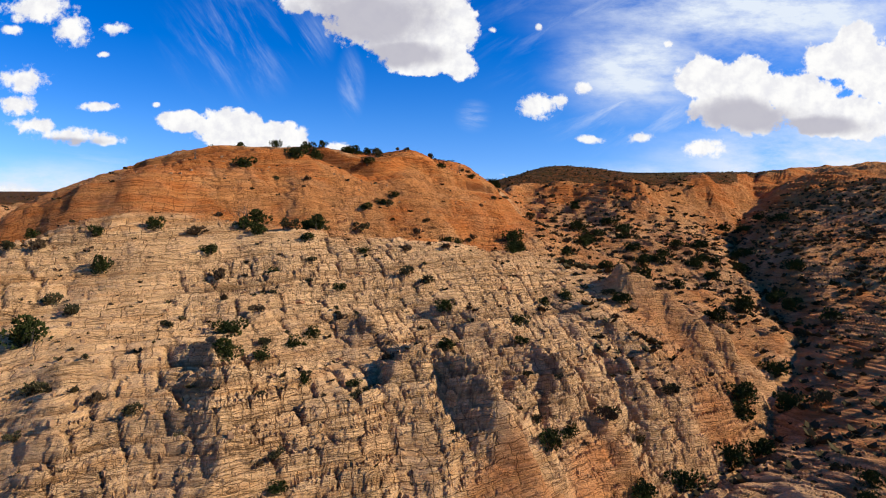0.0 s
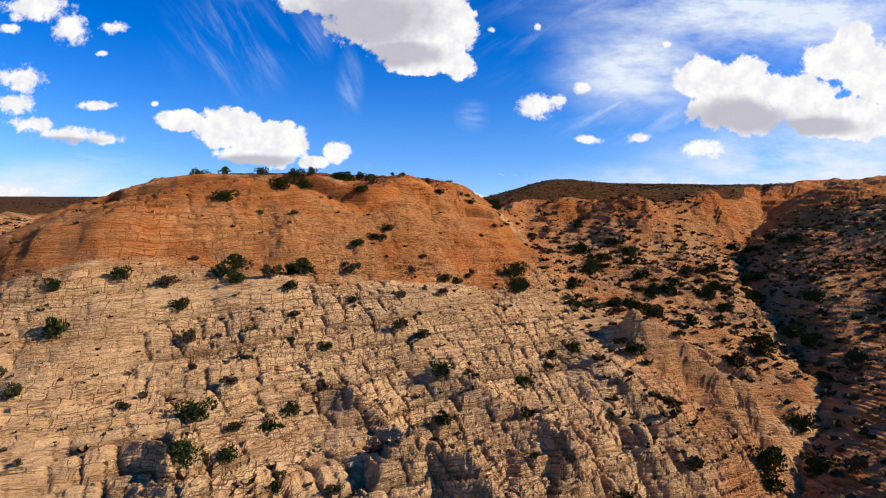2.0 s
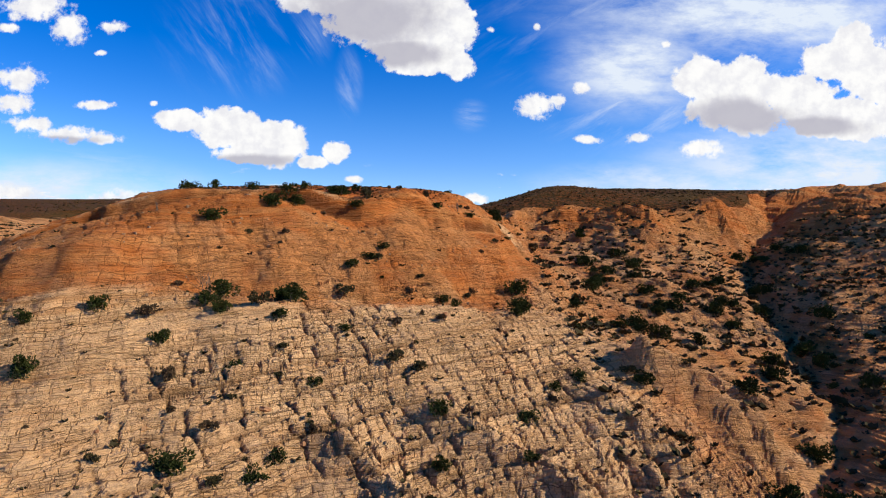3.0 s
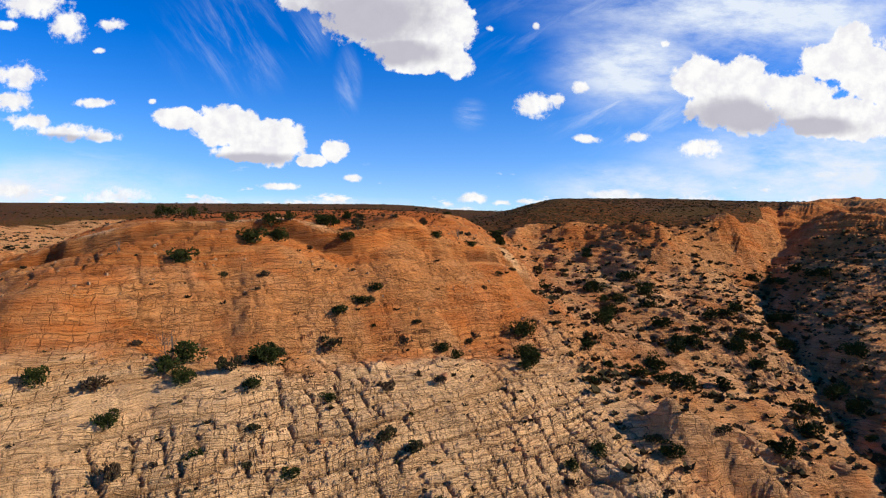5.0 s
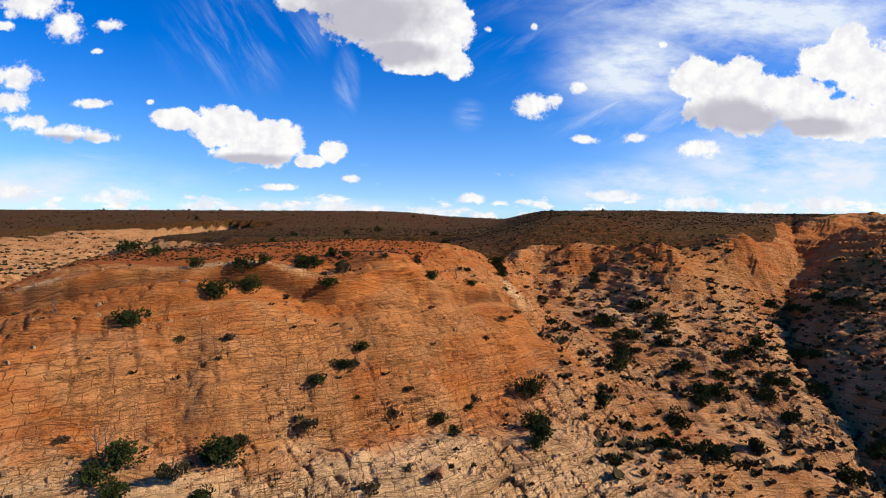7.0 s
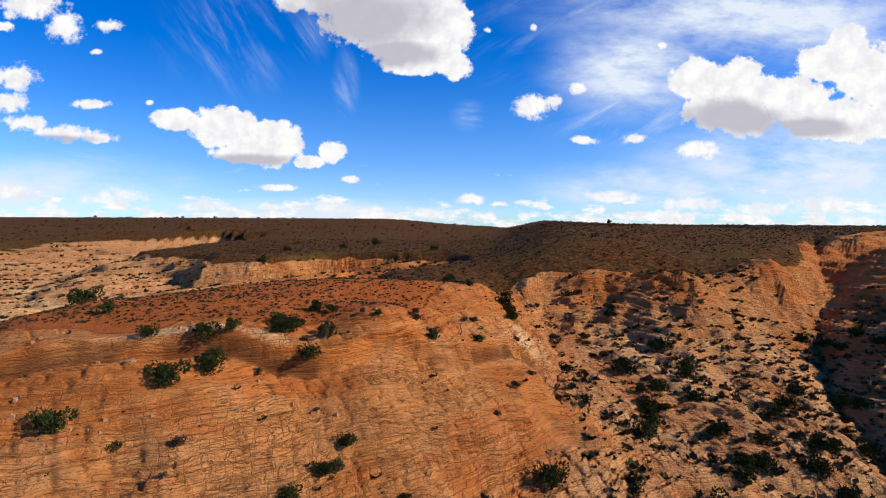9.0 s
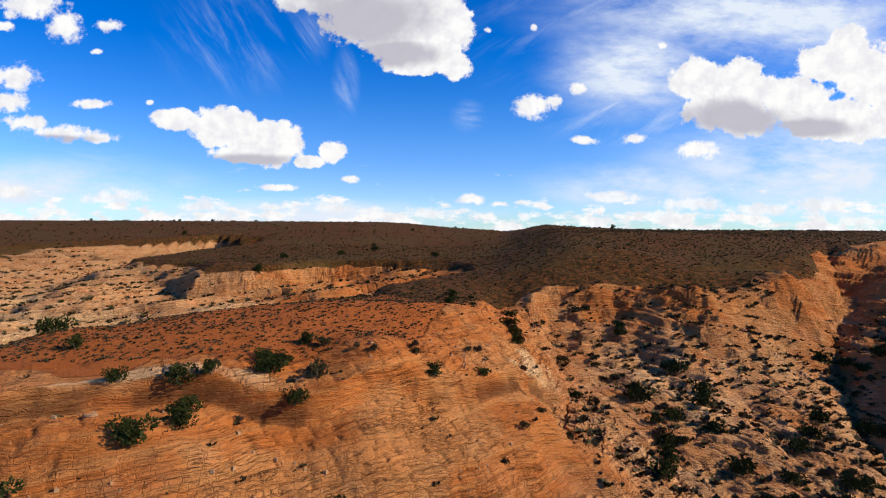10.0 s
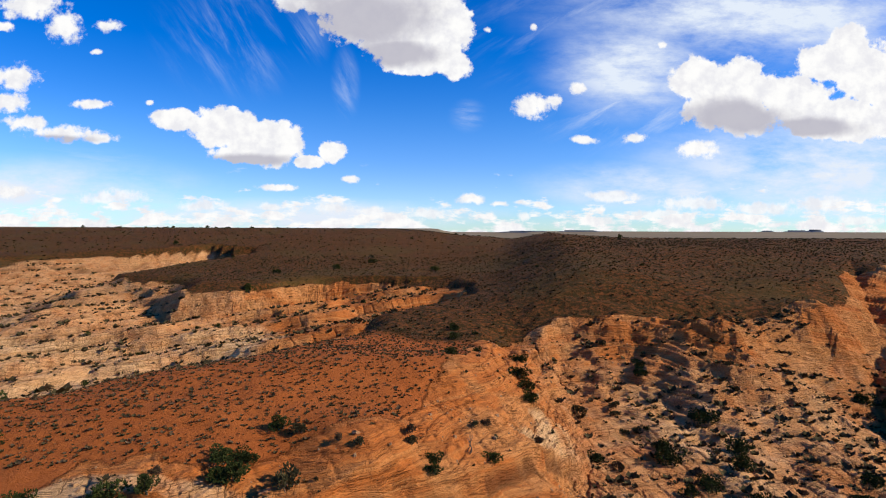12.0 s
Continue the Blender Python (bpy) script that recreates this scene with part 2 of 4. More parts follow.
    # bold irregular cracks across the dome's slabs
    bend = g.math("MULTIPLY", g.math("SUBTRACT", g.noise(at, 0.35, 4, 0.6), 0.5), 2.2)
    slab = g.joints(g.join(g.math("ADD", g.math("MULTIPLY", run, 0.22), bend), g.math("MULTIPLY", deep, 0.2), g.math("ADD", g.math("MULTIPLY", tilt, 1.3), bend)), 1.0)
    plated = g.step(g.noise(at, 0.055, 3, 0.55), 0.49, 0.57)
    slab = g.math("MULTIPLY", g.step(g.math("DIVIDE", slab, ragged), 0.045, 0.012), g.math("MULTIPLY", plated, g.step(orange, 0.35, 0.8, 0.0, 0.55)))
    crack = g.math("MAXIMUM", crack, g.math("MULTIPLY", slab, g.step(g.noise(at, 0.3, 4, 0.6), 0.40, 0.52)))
    # cracks and joints go dark; joint also holds shade painted under the ledges
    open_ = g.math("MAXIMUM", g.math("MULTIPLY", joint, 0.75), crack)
    pale = g.mix(blotch, (0.70, 0.42, 0.235), (0.94, 0.655, 0.405))
    pale = g.mix(g.step(layer, 0.45, 0.7, 0, 0.6), pale, (0.54, 0.26, 0.10))
    pale = g.mix(g.step(fine, 0.52, 0.72, 0, 0.4), pale, (0.42, 0.245, 0.13))
    pale = g.mix(g.step(g.noise(at, 0.35, 6, 0.7), 0.54, 0.72, 0, 0.5), pale, (0.36, 0.21, 0.12))
    rust = g.mix(blotch, (0.44, 0.120, 0.033), (0.63, 0.222, 0.068))
    rust = g.mix(g.step(layer, 0.42, 0.72, 0, 0.7), rust, (0.70, 0.34, 0.14))
    rust = g.mix(g.step(fine, 0.55, 0.75, 0, 0.5), rust, (0.30, 0.105, 0.04))
    rust = g.mix(g.math("MULTIPLY", plated, 0.45), rust, (0.72, 0.37, 0.165))
    rock = g.mix(g.step(g.math("ADD", orange, g.math("MULTIPLY", g.math("SUBTRACT", blotch, 0.5), 0.9)), 0.1, 0.9), pale, rust)
    rock = g.mix(g.step(g.noise(at, 4.0, 6, 0.75), 0.48, 0.70, 0, 0.5), rock, (0.24, 0.13, 0.07))
    rock = g.mix(g.math("MULTIPLY_ADD", tone, 0.2, -0.02), rock, (0.27, 0.13, 0.06))
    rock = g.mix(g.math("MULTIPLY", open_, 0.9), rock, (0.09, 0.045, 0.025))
    red = g.mix(blotch, (0.29, 0.080, 0.023), (0.42, 0.140, 0.047))
    red = g.mix(g.step(grain, 0.56, 0.72, 0, 0.5), red, (0.33, 0.14, 0.06))
    dry = g.mix(g.step(g.noise(at, 0.8, 7, 0.75), 0.42, 0.54), (0.165, 0.062, 0.023), (0.042, 0.028, 0.010))
    dry = g.mix(g.step(g.noise(at, 0.025, 5, 0.6), 0.45, 0.65, 0, 0.6), dry, (0.085, 0.056, 0.02))
    dirt = g.mix(g.step(distance, 0.15, 0.4), red, dry)
    far = g.mix(g.noise(at, 0.004, 4, 0.6), (0.16, 0.13, 0.10), (0.30, 0.25, 0.19))
    dirt = g.mix(g.step(distance, 0.75, 0.95), dirt, far)
    edge = g.step(g.math("ADD", soil, g.math("MULTIPLY", g.math("SUBTRACT", grain, 0.5), 0.9)), 0.35, 0.65)
    rich = g.node("ShaderNodeHueSaturation")
    rich.inputs["Saturation"].default_value = 1.02
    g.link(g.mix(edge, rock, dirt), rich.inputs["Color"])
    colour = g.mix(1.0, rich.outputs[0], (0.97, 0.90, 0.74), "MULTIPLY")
    rise = g.math("ADD", g.math("MULTIPLY", swept, 2.2), g.math("MULTIPLY", fine, 0.9))
    rise = g.math("ADD", rise, g.math("MULTIPLY", layer, 0.6))
    rise = g.math("ADD", rise, g.math("MULTIPLY", crack, -1.2))
    rise = g.math("ADD", rise, g.math("MULTIPLY", g.math("MULTIPLY", tone, slick), 0.75))
    rise = g.math("ADD", rise, g.math("MULTIPLY", g.math("MULTIPLY", tone2, slick), 0.35))
    rise = g.math("MULTIPLY", rise, g.math("SUBTRACT", 1.0, g.math("MULTIPLY", edge, 0.9)))
    rise = g.math("ADD", rise, g.math("MULTIPLY", grain, 0.7))
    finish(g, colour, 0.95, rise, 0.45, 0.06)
    return m


def leaf_material(name, dark, light):
    m, g = material(name)
    tint = g.node("ShaderNodeObjectInfo").outputs["Random"]
    sprig = g.node("ShaderNodeNewGeometry").outputs["Random Per Island"]
    colour = g.mix(g.math("MULTIPLY", g.math("ADD", tint, sprig), 0.5), dark, light)
    at = g.node("ShaderNodeTexCoord").outputs["Object"]
    colour = g.mix(g.step(g.noise(at, 3.0, 3, 0.6), 0.5, 0.75, 0, 0.4), colour, tuple(0.55 * c for c in dark))
    finish(g, colour, 0.85, specular=0.06)
    return m


def bark_material(name, dark, light):
    m, g = material(name)
    at = g.node("ShaderNodeTexCoord").outputs["Object"]
    v = g.noise(g.vec("MULTIPLY", at, (1, 1, 0.15)), 22, 5, 0.7)
    finish(g, g.mix(v, dark, light), 0.9, v, 0.02)
    return m


def stone_material():
    m, g = material("loose_sandstone")
    at = g.node("ShaderNodeTexCoord").outputs["Object"]
    pick = g.node("ShaderNodeObjectInfo").outputs["Random"]
    v = g.noise(at, 1.8, 6, 0.7)
    layer = g.noise(g.vec("MULTIPLY", at, (0.4, 0.4, 5.0)), 2.0, 4, 0.6)
    colour = g.mix(pick, (0.37, 0.20, 0.09), (0.34, 0.125, 0.042))
    colour = g.mix(g.step(v, 0.4, 0.7, 0, 0.6), colour, (0.33, 0.22, 0.14))
    finish(g, colour, 0.9, g.math("ADD", v, layer), 0.08)
    return m


JUNIPER = leaf_material("juniper_leaf", (0.024, 0.031, 0.008), (0.064, 0.074, 0.019))
SAGE = leaf_material("sage_leaf", (0.052, 0.046, 0.019), (0.115, 0.095, 0.042))
SCRUB = leaf_material("scrub_leaf", (0.042, 0.033, 0.014), (0.082, 0.061, 0.027))
DRY = leaf_material("dry_twig", (0.075, 0.046, 0.024), (0.15, 0.098, 0.052))
BARK = bark_material("grey_bark", (0.07, 0.05, 0.035), (0.19, 0.15, 0.11))
STONE = stone_material()
# mesa rock with the blue haze of distance mixed into its base colour
HAZED_ROCK = bark_material("hazed_rock", (0.06, 0.075, 0.10), (0.09, 0.10, 0.12))
# ---- the lie of the land ----
TABLES = {}


def lattice(x, y, seed):
    """Smooth noise in 0..1 on a plane, one bump a metre."""
    if seed not in TABLES:
        TABLES[seed] = np.random.default_rng(seed).random((256, 256))
    table = TABLES[seed]
    xi, yi = np.floor(x), np.floor(y)
    fx, fy = x - xi, y - yi
    fx, fy = fx * fx * fx * (fx * (fx * 6 - 15) + 10), fy * fy * fy * (fy * (fy * 6 - 15) + 10)
    i, j = xi.astype(np.int64) & 255, yi.astype(np.int64) & 255
    i1, j1 = (i + 1) & 255, (j + 1) & 255
    low = table[i, j] * (1 - fx) + table[i1, j] * fx
    high = table[i, j1] * (1 - fx) + table[i1, j1] * fx
    return low * (1 - fy) + high * fy


def fbm(x, y, seed, octaves=4, gain=0.5):
    """Layered noise in about -1..1."""
    total, weight, norm = 0.0, 1.0, 0.0
    for k in range(octaves):
        total = total + weight * (lattice(x, y, seed + k) * 2 - 1)
        norm += weight
        x, y = x * 1.64 - y * 1.2 + 7.3, x * 1.2 + y * 1.64 - 3.1
        weight *= gain
    return total / norm * 1.5


def smooth(a, b, v):
    s = np.clip((v - a) / (b - a), 0, 1)
    return s * s * (3 - 2 * s)


def soft_min(a, b, k):
    h = np.clip(0.5 + 0.5 * (b - a) / k, 0, 1)
    return b * (1 - h) + a * h - k * h * (1 - h)


def along(x, y, line):
    """Distance from a broken line, signed (plus: left of its way), and the value carried along it."""
    best, side = np.full(x.shape, 1e18), np.ones(x.shape)
    value, weight = np.zeros(x.shape), np.zeros(x.shape)
    last = len(line) - 2
    for k in range(len(line) - 1):
        (ax, ay, *av), (bx, by, *bv) = line[k], line[k + 1]
        dx, dy = bx - ax, by - ay
        s = ((x - ax) * dx + (y - ay) * dy) / (dx * dx + dy * dy)
        s = np.clip(s, -1e9 if k == 0 else 0, 1e9 if k == last else 1)
        d = (x - ax - s * dx) ** 2 + (y - ay - s * dy) ** 2
        near = d < best
        best = np.where(near, d, best)
        side = np.where(near, np.sign(dx * (y - ay) - dy * (x - ax)), side)
        if av:
            w = 1 / (d + 4.0) ** 3
            value, weight = value + w * (av[0] + np.clip(s, 0, 1) * (bv[0] - av[0])), weight + w
    return np.sqrt(best) * side, value / np.maximum(weight, 1e-30)


# floors of the dry valleys (x, y, height), and the lines at which rock steps up
WASH = [(-70, -50, -8), (-30, 0, -1), (0, 36, 5), (14, 50, 8.5), (27, 63, 11), (43, 79, 13), (55, 96, 15.5), (65, 113, 18.5), (71, 128, 21.5),
        (77, 150, 28), (86, 175, 33.5), (98, 200, 41), (108, 214, 46), (125, 240, 53), (150, 290, 60)]
CANYON = [(-210, 20, 8), (-155, 90, 20), (-128, 160, 27), (-95, 232, 33.5), (-55, 255, 39), (-30, 272, 42),
          (-5, 285, 45), (18, 300, 52), (45, 330, 60)]
BRANCH = [(-128, 160, 27), (-132, 215, 35), (-155, 282, 38), (-190, 345, 42), (-172, 400, 47), (-132, 452, 54), (-105, 492, 63)]
DOME_FOOT = [(40, 236), (30, 205), (27, 170), (22, 142), (15, 119), (3, 104), (-12, 95), (-26, 90), (-42, 83), (-63, 79), (-80, 92), (-88, 122),
             (-80, 152), (-62, 174), (-36, 186), (-26, 204), (-22, 226), (-4, 248), (18, 275)]
FAR_RIM = [(40, 305), (12, 326), (-25, 331), (-50, 326), (-72, 292), (-92, 284), (-115, 312), (-150, 350), (-156, 385), (-124, 432), (-110, 468),
           (-140, 474), (-200, 428), (-300, 392), (-500, 360)]
HEAD_RIM = [(240, 250), (160, 262), (124, 246), (114, 226), (97, 212), (80, 209), (64, 203), (48, 212), (28, 214), (6, 222), (-8, 240)]
SOIL_EDGE = [(-120, 112), (-60, 118), (-40, 120), (-25, 123), (-9, 130), (-1, 142), (3, 158), (5, 178), (10, 196), (30, 212), (60, 216), (97, 217), (113, 230),
             (130, 264), (160, 272), (260, 262)]
BENCH = [(-72, 104), (-40, 112), (-33, 116), (-16, 120), (-5, 126), (2, 130)]
FLANK = [(3, 132), (10, 138), (16, 146), (21, 155)]
# swells and hollows: x, y, height, half-width, half-depth
SWELLS = [(-16, 72, 4.2, 40, 40), (-124, 228, 5.4, 40, 40), (2, 138, 3.8, 28, 28), (26, 186, -5.1, 28, 28), (-148, 330, 7, 28, 28),
          (-46, 324, -5.4, 18, 18), (-28, 270, 4, 40, 40), (-16, 108, -2.3, 18, 10), (-94, 264, 4.6, 18, 10), (104, 180, -2.1, 40, 40),
          (-142, 222, 7.3, 10, 18), (62, 204, 2.5, 10, 18), (-58, 132, 3.3, 28, 28), (26, 102, 3.9, 18, 18), (-46, 84, 3, 10, 10),
          (-16, 48, 2.9, 18, 10), (98, 276, -3.2, 18, 18), (-100, 210, 3.7, 10, 10), (103, 216, -3.5, 8, 8)]
KNOLLS = [(95, 325, 2.6, 70, 40), (18, 138, 3.5, 12, 12), (-30, 120, 0.4, 12, 12), (90, 138, 4.0, 20, 20), (96, 216, 5.2, 12, 7), (66, 102, 3.3, 20, 10),
          (-138, 282, 3.0, 34, 34), (-6, 126, 3.4, 7, 12), (6, 48, 2.8, 12, 12), (18, 126, 2.8, 7, 12), (0, 96, 1.5, 12, 7), (54, 198, 2.3, 20, 10),
          (-30, 84, 1.7, 12, 7), (-36, 108, 2.2, 12, 7), (-24, 114, 2.6, 7, 12), (-18, 90, 1.0, 7, 7), (108, 180, 2.2, 20, 10),
          (-138, 276, 3.0, 20, 20)]
HOLLOWS = [(36, 78, -1.6, 34, 34), (6, 192, -2.4, 34, 34), (-60, 96, -3.1, 20, 20), (84, 198, -2.8, 12, 12), (108, 252, -2.6, 34, 34),
           (-6, 144, -2.3, 20, 10), (-6, 66, -2.5, 20, 10), (42, 114, -1.7, 20, 20), (18, 198, -3.6, 7, 12), (66, 168, -2.3, 12, 12),
           (42, 90, -3.2, 7, 12), (-6, 108, -0.9, 12, 7), (114, 204, -3.2, 12, 7), (66, 210, -2.4, 20, 10), (-30, 96, -1.5, 7, 7),
           (-126, 246, -2.9, 20, 10), (-6, 78, -1.8, 12, 7), (78, 246, -2.7, 20, 20), (0, 114, -2.2, 7, 7), (-18, 102, -2.2, 7, 7)]
# rock noses: from x, y to x, y, height, half-width
NOSES = [(-20.2, 53.5, -14.9, 39.4, 2.6, 2.6), (-2.5, 57.0, 8.0, 46.9, 3.6, 3.2), (3, 76, 14, 66, 2.0, 3.2), (29.6, 93.4, 41.9, 89.4, 6.0, 3.6), (-9, 68, -3, 60, 1.8, 3),
         (-5, 56, -9, 45, 1.6, 3.5), (-32, 47, -26, 38, 1.6, 4), (20, 84, 31, 76, 2.0, 3.2), (12, 70, 19, 61, 2.2, 3.0), (36, 112, 55, 116, 2.5, 4.5),
         (40, 132, 58, 138, 2.0, 5)]


def large_form(x, y):
    d, floor = along(x, y, WASH)
    steep = np.where(d > 0, 8 - 4 * smooth(100, 130, y), 3.4)
    slope = np.where(d > 0, 0.25, 0.105 + 0.125 * smooth(115, 165, y))
    d = np.abs(d)
    wash = floor + steep * (1 - np.exp(-d / 6)) + (slope + 0.11 * smooth(130, 80, y) * smooth(30, 0, x)) * d
    head = -along(x, y, HEAD_RIM)[0]
    wash = wash + 6 * smooth(-7, 3, head) + 0.1 * np.clip(head, 0, 30)
    d, floor = along(x, y, CANYON)
    rim = -along(x, y, FAR_RIM)[0]
    canyon = floor + np.where(d > 0, 0.15, 0.25 - 0.12 * smooth(120, 170, y)) * np.abs(d)
    d, floor = along(x, y, BRANCH)
    canyon = soft_min(canyon, floor + np.where(d > 0, 0.2, 0.16) * np.abs(d), 4.0) + (8 - 5 * smooth(-85, -115, x) * smooth(460, 425, y)) * smooth(-5, 2, rim) + 0.2 * np.clip(rim, 0, 60)
    canyon = canyon + 30 * smooth(2, 40, x)
    inside = np.maximum(-along(x, y, DOME_FOOT)[0], 0)
    z = soft_min(wash, canyon, 5.0) + 16 * (1 - np.exp(-inside / 13)) * smooth(0, 6, inside)
    for sx, sy, h, rx, ry in SWELLS:
        z = z + h * np.exp(-((x - sx) / rx) ** 2 - ((y - sy) / ry) ** 2)
    top = 57.5 + 9.5 * smooth(6, 48, x - 0.15 * (y - 240)) * smooth(208, 248, y) + 3 * np.exp(-((x + 8) / 30) ** 2 - ((y - 150) / 22) ** 2)
    top = top - 3.5 * smooth(130, 95, y) + (5 * smooth(280, 430, y) - 12 * smooth(470, 1100, y)) * smooth(0, 60, x)
    top = top + 21 * smooth(330, 620, y) * smooth(160, -60, x)
    out = np.hypot(x, y)
    top = top - 26 * smooth(900, 1700, out) + 36 * smooth(1500, 4900, out)
    z = soft_min(z, top, 2.5)
    lift = sum(h * np.exp(-((x - sx) / rx) ** 2 - ((y - sy) / ry) ** 2) for sx, sy, h, rx, ry in KNOLLS + HOLLOWS)
    z, top = z + lift, top + lift
    for ax, ay, bx, by, h, w in NOSES:
        dx, dy = bx - ax, by - ay
        s = np.clip(((x - ax) * dx + (y - ay) * dy) / (dx * dx + dy * dy), 0, 1)
        z = z + h * np.exp(-1.5 * (np.sqrt(((x - ax - s * dx) ** 2 + (y - ay - s * dy) ** 2) / w ** 2 + 0.06) - 0.25))
    return z, top


def dip(x):
    """How the beds rise across: up to the right on the near slope, down to the right past the wash."""
    return 0.16 * np.sqrt((x - 34) ** 2 + 64)


def courses(u, b, seed):
    """Beds broken across by joints into blocks: distance to the nearest joint and a random value for each block."""
    rng = np.random.default_rng(seed)
    shift, wide, val = rng.random(512), 0.7 + 1.1 * rng.random(512), rng.random((512, 64))
    row = np.floor(b)
    r = row.astype(np.int64) & 511
    across = u / wide[r] + shift[r] * 7
    col = np.floor(across)
    fr, fb = across - col, b - row
    c = col.astype(np.int64) & 63
    side = np.minimum(fr, 1 - fr) * wide[r] * 1.9
    flat = np.minimum(fb, 1 - fb) * 1.3
    return np.minimum(side, flat), val[r, c], fb


def ledges(z, step, sharp):
    """Pulls heights towards the treads of bedding steps."""
    s = z / step
    k = np.floor(s)
    fr = s - k
    return step * (k + fr ** sharp / (fr ** sharp + (1 - fr) ** sharp)) - z


def ground(x, y):
    """The ground slice by slice, which keeps the arrays small."""
    n = max(1, len(x) // 24000)
    return tuple(np.concatenate(q) for q in zip(*(relief(a, b) for a, b in zip(np.array_split(x, n), np.array_split(y, n)))))


def relief(x, y):
    """Height of the ground, and its mix: orange rock, soil, open joints with the painted shade under ledges."""
    wx = x + 2.4 * fbm(x / 15, y / 15, 11, 4) + 0.25 * fbm(x / 3, y / 3, 15, 2)
    wy = y + 2.4 * fbm(x / 15, y / 15, 21, 4) + 0.25 * fbm(x / 3, y / 3, 25, 2)
    z, top = large_form(wx, wy)
    near = smooth(1100, 400, np.hypot(x, y))
    edge = along(wx, wy, SOIL_EDGE)[0] + 2.5 * fbm(x / 9, y / 9, 31, 3)
    soil = smooth(-1.5, 1.5, edge) * smooth(5.0, 2.0, top - z + 1.2 * fbm(x / 7, y / 7, 32, 3))
    rock = (1 - soil) * near
    orange = smooth(40.0, 44.5, z - 0.12 * (y - 90) * smooth(220, 90, y) + 2.0 * fbm(x / 11, y / 11, 35, 4))
    flank = -along(wx, wy, DOME_FOOT)[0]
    orange = np.maximum(orange, smooth(-8 - 16 * smooth(0, 14, x) * smooth(106, 122, y), 4, flank + 3 * fbm(x / 7, y / 7, 36, 3)))
    orange = np.maximum(orange, (0.5 + 0.3 * smooth(165, 195, y)) * smooth(105, 150, y) * smooth(-10, 20, x))
    orange = orange * (1 - 0.35 * smooth(8, 25, x) * smooth(120, 150, y)) * (1 - 0.5 * smooth(-30, -90, x) * smooth(180, 230, y))
    orange = orange * (1 - 0.24 * smooth(24, 8, flank + 4 * fbm(x / 9, y / 9, 38, 3)) * smooth(-8, 0, flank) * smooth(150, 120, y))
    orange = np.maximum(orange, 0.85 * smooth(180, 196, y) * smooth(22, 40, x) * smooth(44, 50, z + 2 * fbm(x / 12, y / 12, 39, 3)))
    orange = np.maximum(orange, (0.46 + 0.08 * smooth(105, 135, y) + 0.14 * fbm(x / 16, y / 16, 40, 3)) * smooth(6, 34, x + 0.3 * (y - 90)))
    # rusty face of the undercut along the wash
    gap_d, floor = along(wx, wy, WASH)
    # rock right of the wash leans to rust, darker than the near slope
    orange = np.maximum(orange, (0.62 + 0.15 * fbm(x / 12, y / 12, 34, 3)) * smooth(2, -6, gap_d) * smooth(30, 50, x))
    orange = np.maximum(orange, (0.28 + 0.25 * fbm(x / 18, y / 18, 33, 3)) * smooth(-50, -75, x) * smooth(170, 200, y))
    orange = np.maximum(orange, 0.6 * smooth(9, 5, gap_d) * smooth(0, 2, gap_d) * smooth(130, 105, y) * smooth(0.35, 0.6, lattice(x / 9, y / 9, 37)))
    pale = rock * (1 - orange)
    # rounded buttresses with narrow clefts between, running down towards the wash
    a, b = x * 0.8 + y * 0.6, -x * 0.6 + y * 0.8
    way, out = np.arctan2(x + 10, 122 - y), np.hypot(x + 10, y - 122)
    around = 52 * way + 3.0 * fbm(x / 19, y / 19, 41, 3)
    turn = around / 5.4 + 0.9 * fbm(around / 13, out / 50, 43, 2)
    ribs = np.abs(np.sin(np.pi * turn)) ** 0.8 * 1.7 - 1.0
    clefts = np.abs(np.sin(np.pi * (2.4 * turn + 0.7 * fbm(x / 9, y / 9, 44, 2)))) ** 0.7 * 1.5 - 1.0
    strong = smooth(46, 72, out + 0.25 * x) * (0.12 + 0.88 * smooth(-16, 4, x)) * (1 + 0.9 * smooth(2, 18, x)) * smooth(118, 100, y) * smooth(-3, 5, gap_d) * smooth(20, 42, y)
    z = z + pale * strong * (1.0 * ribs + 0.18 * clefts) * (0.35 + 0.95 * lattice(around / 11, out / 24, 42))
    right = smooth(0, -12, gap_d) * smooth(50, 80, x)
    z = z + rock * right * smooth(20, 60, y) * (0.75 * (np.abs(fbm(a / 15, b / 22, 45, 3, 0.5)) * 2.4 - 0.6) + 0.25 * fbm(x / 4, y / 4, 50, 3))
    far = smooth(150, 210, y)
    hump = smooth(14, 34, x) * smooth(80, 105, y) * smooth(-2, 5, gap_d) * (1 - 0.6 * orange)
    z = z + rock * hump * 1.0 * (np.abs(fbm(x / 13, y / 13, 46, 4, 0.55)) * 2.2 - 0.5)
    wall = far * smooth(20, 40, x)
    bare = 1 - 0.75 * smooth(0.5, 1, orange) * (1 - far)
    z = z + rock * (0.3 * bare * fbm(x / 7, y / 7, 47, 2) + 1.3 * far * fbm(x / 22, y / 22, 49, 3)) + soil * 0.2 * fbm(x / 5, y / 5, 51, 3) * near
    # long beds that follow the smooth form, cut across by joints
    bed = z + dip(x) + 0.1 * y + 0.9 * fbm(x / 26, y / 26, 55, 2) + 0.12 * fbm(x / 4, y / 4, 56, 2)
    loose = lattice(x / 15, y / 15, 57)
    z = z + rock * (1 - 0.8 * right * (1 - far)) * bare * (0.2 + 0.7 * loose) * 0.55 * ledges(bed, 2.3, 4.0)
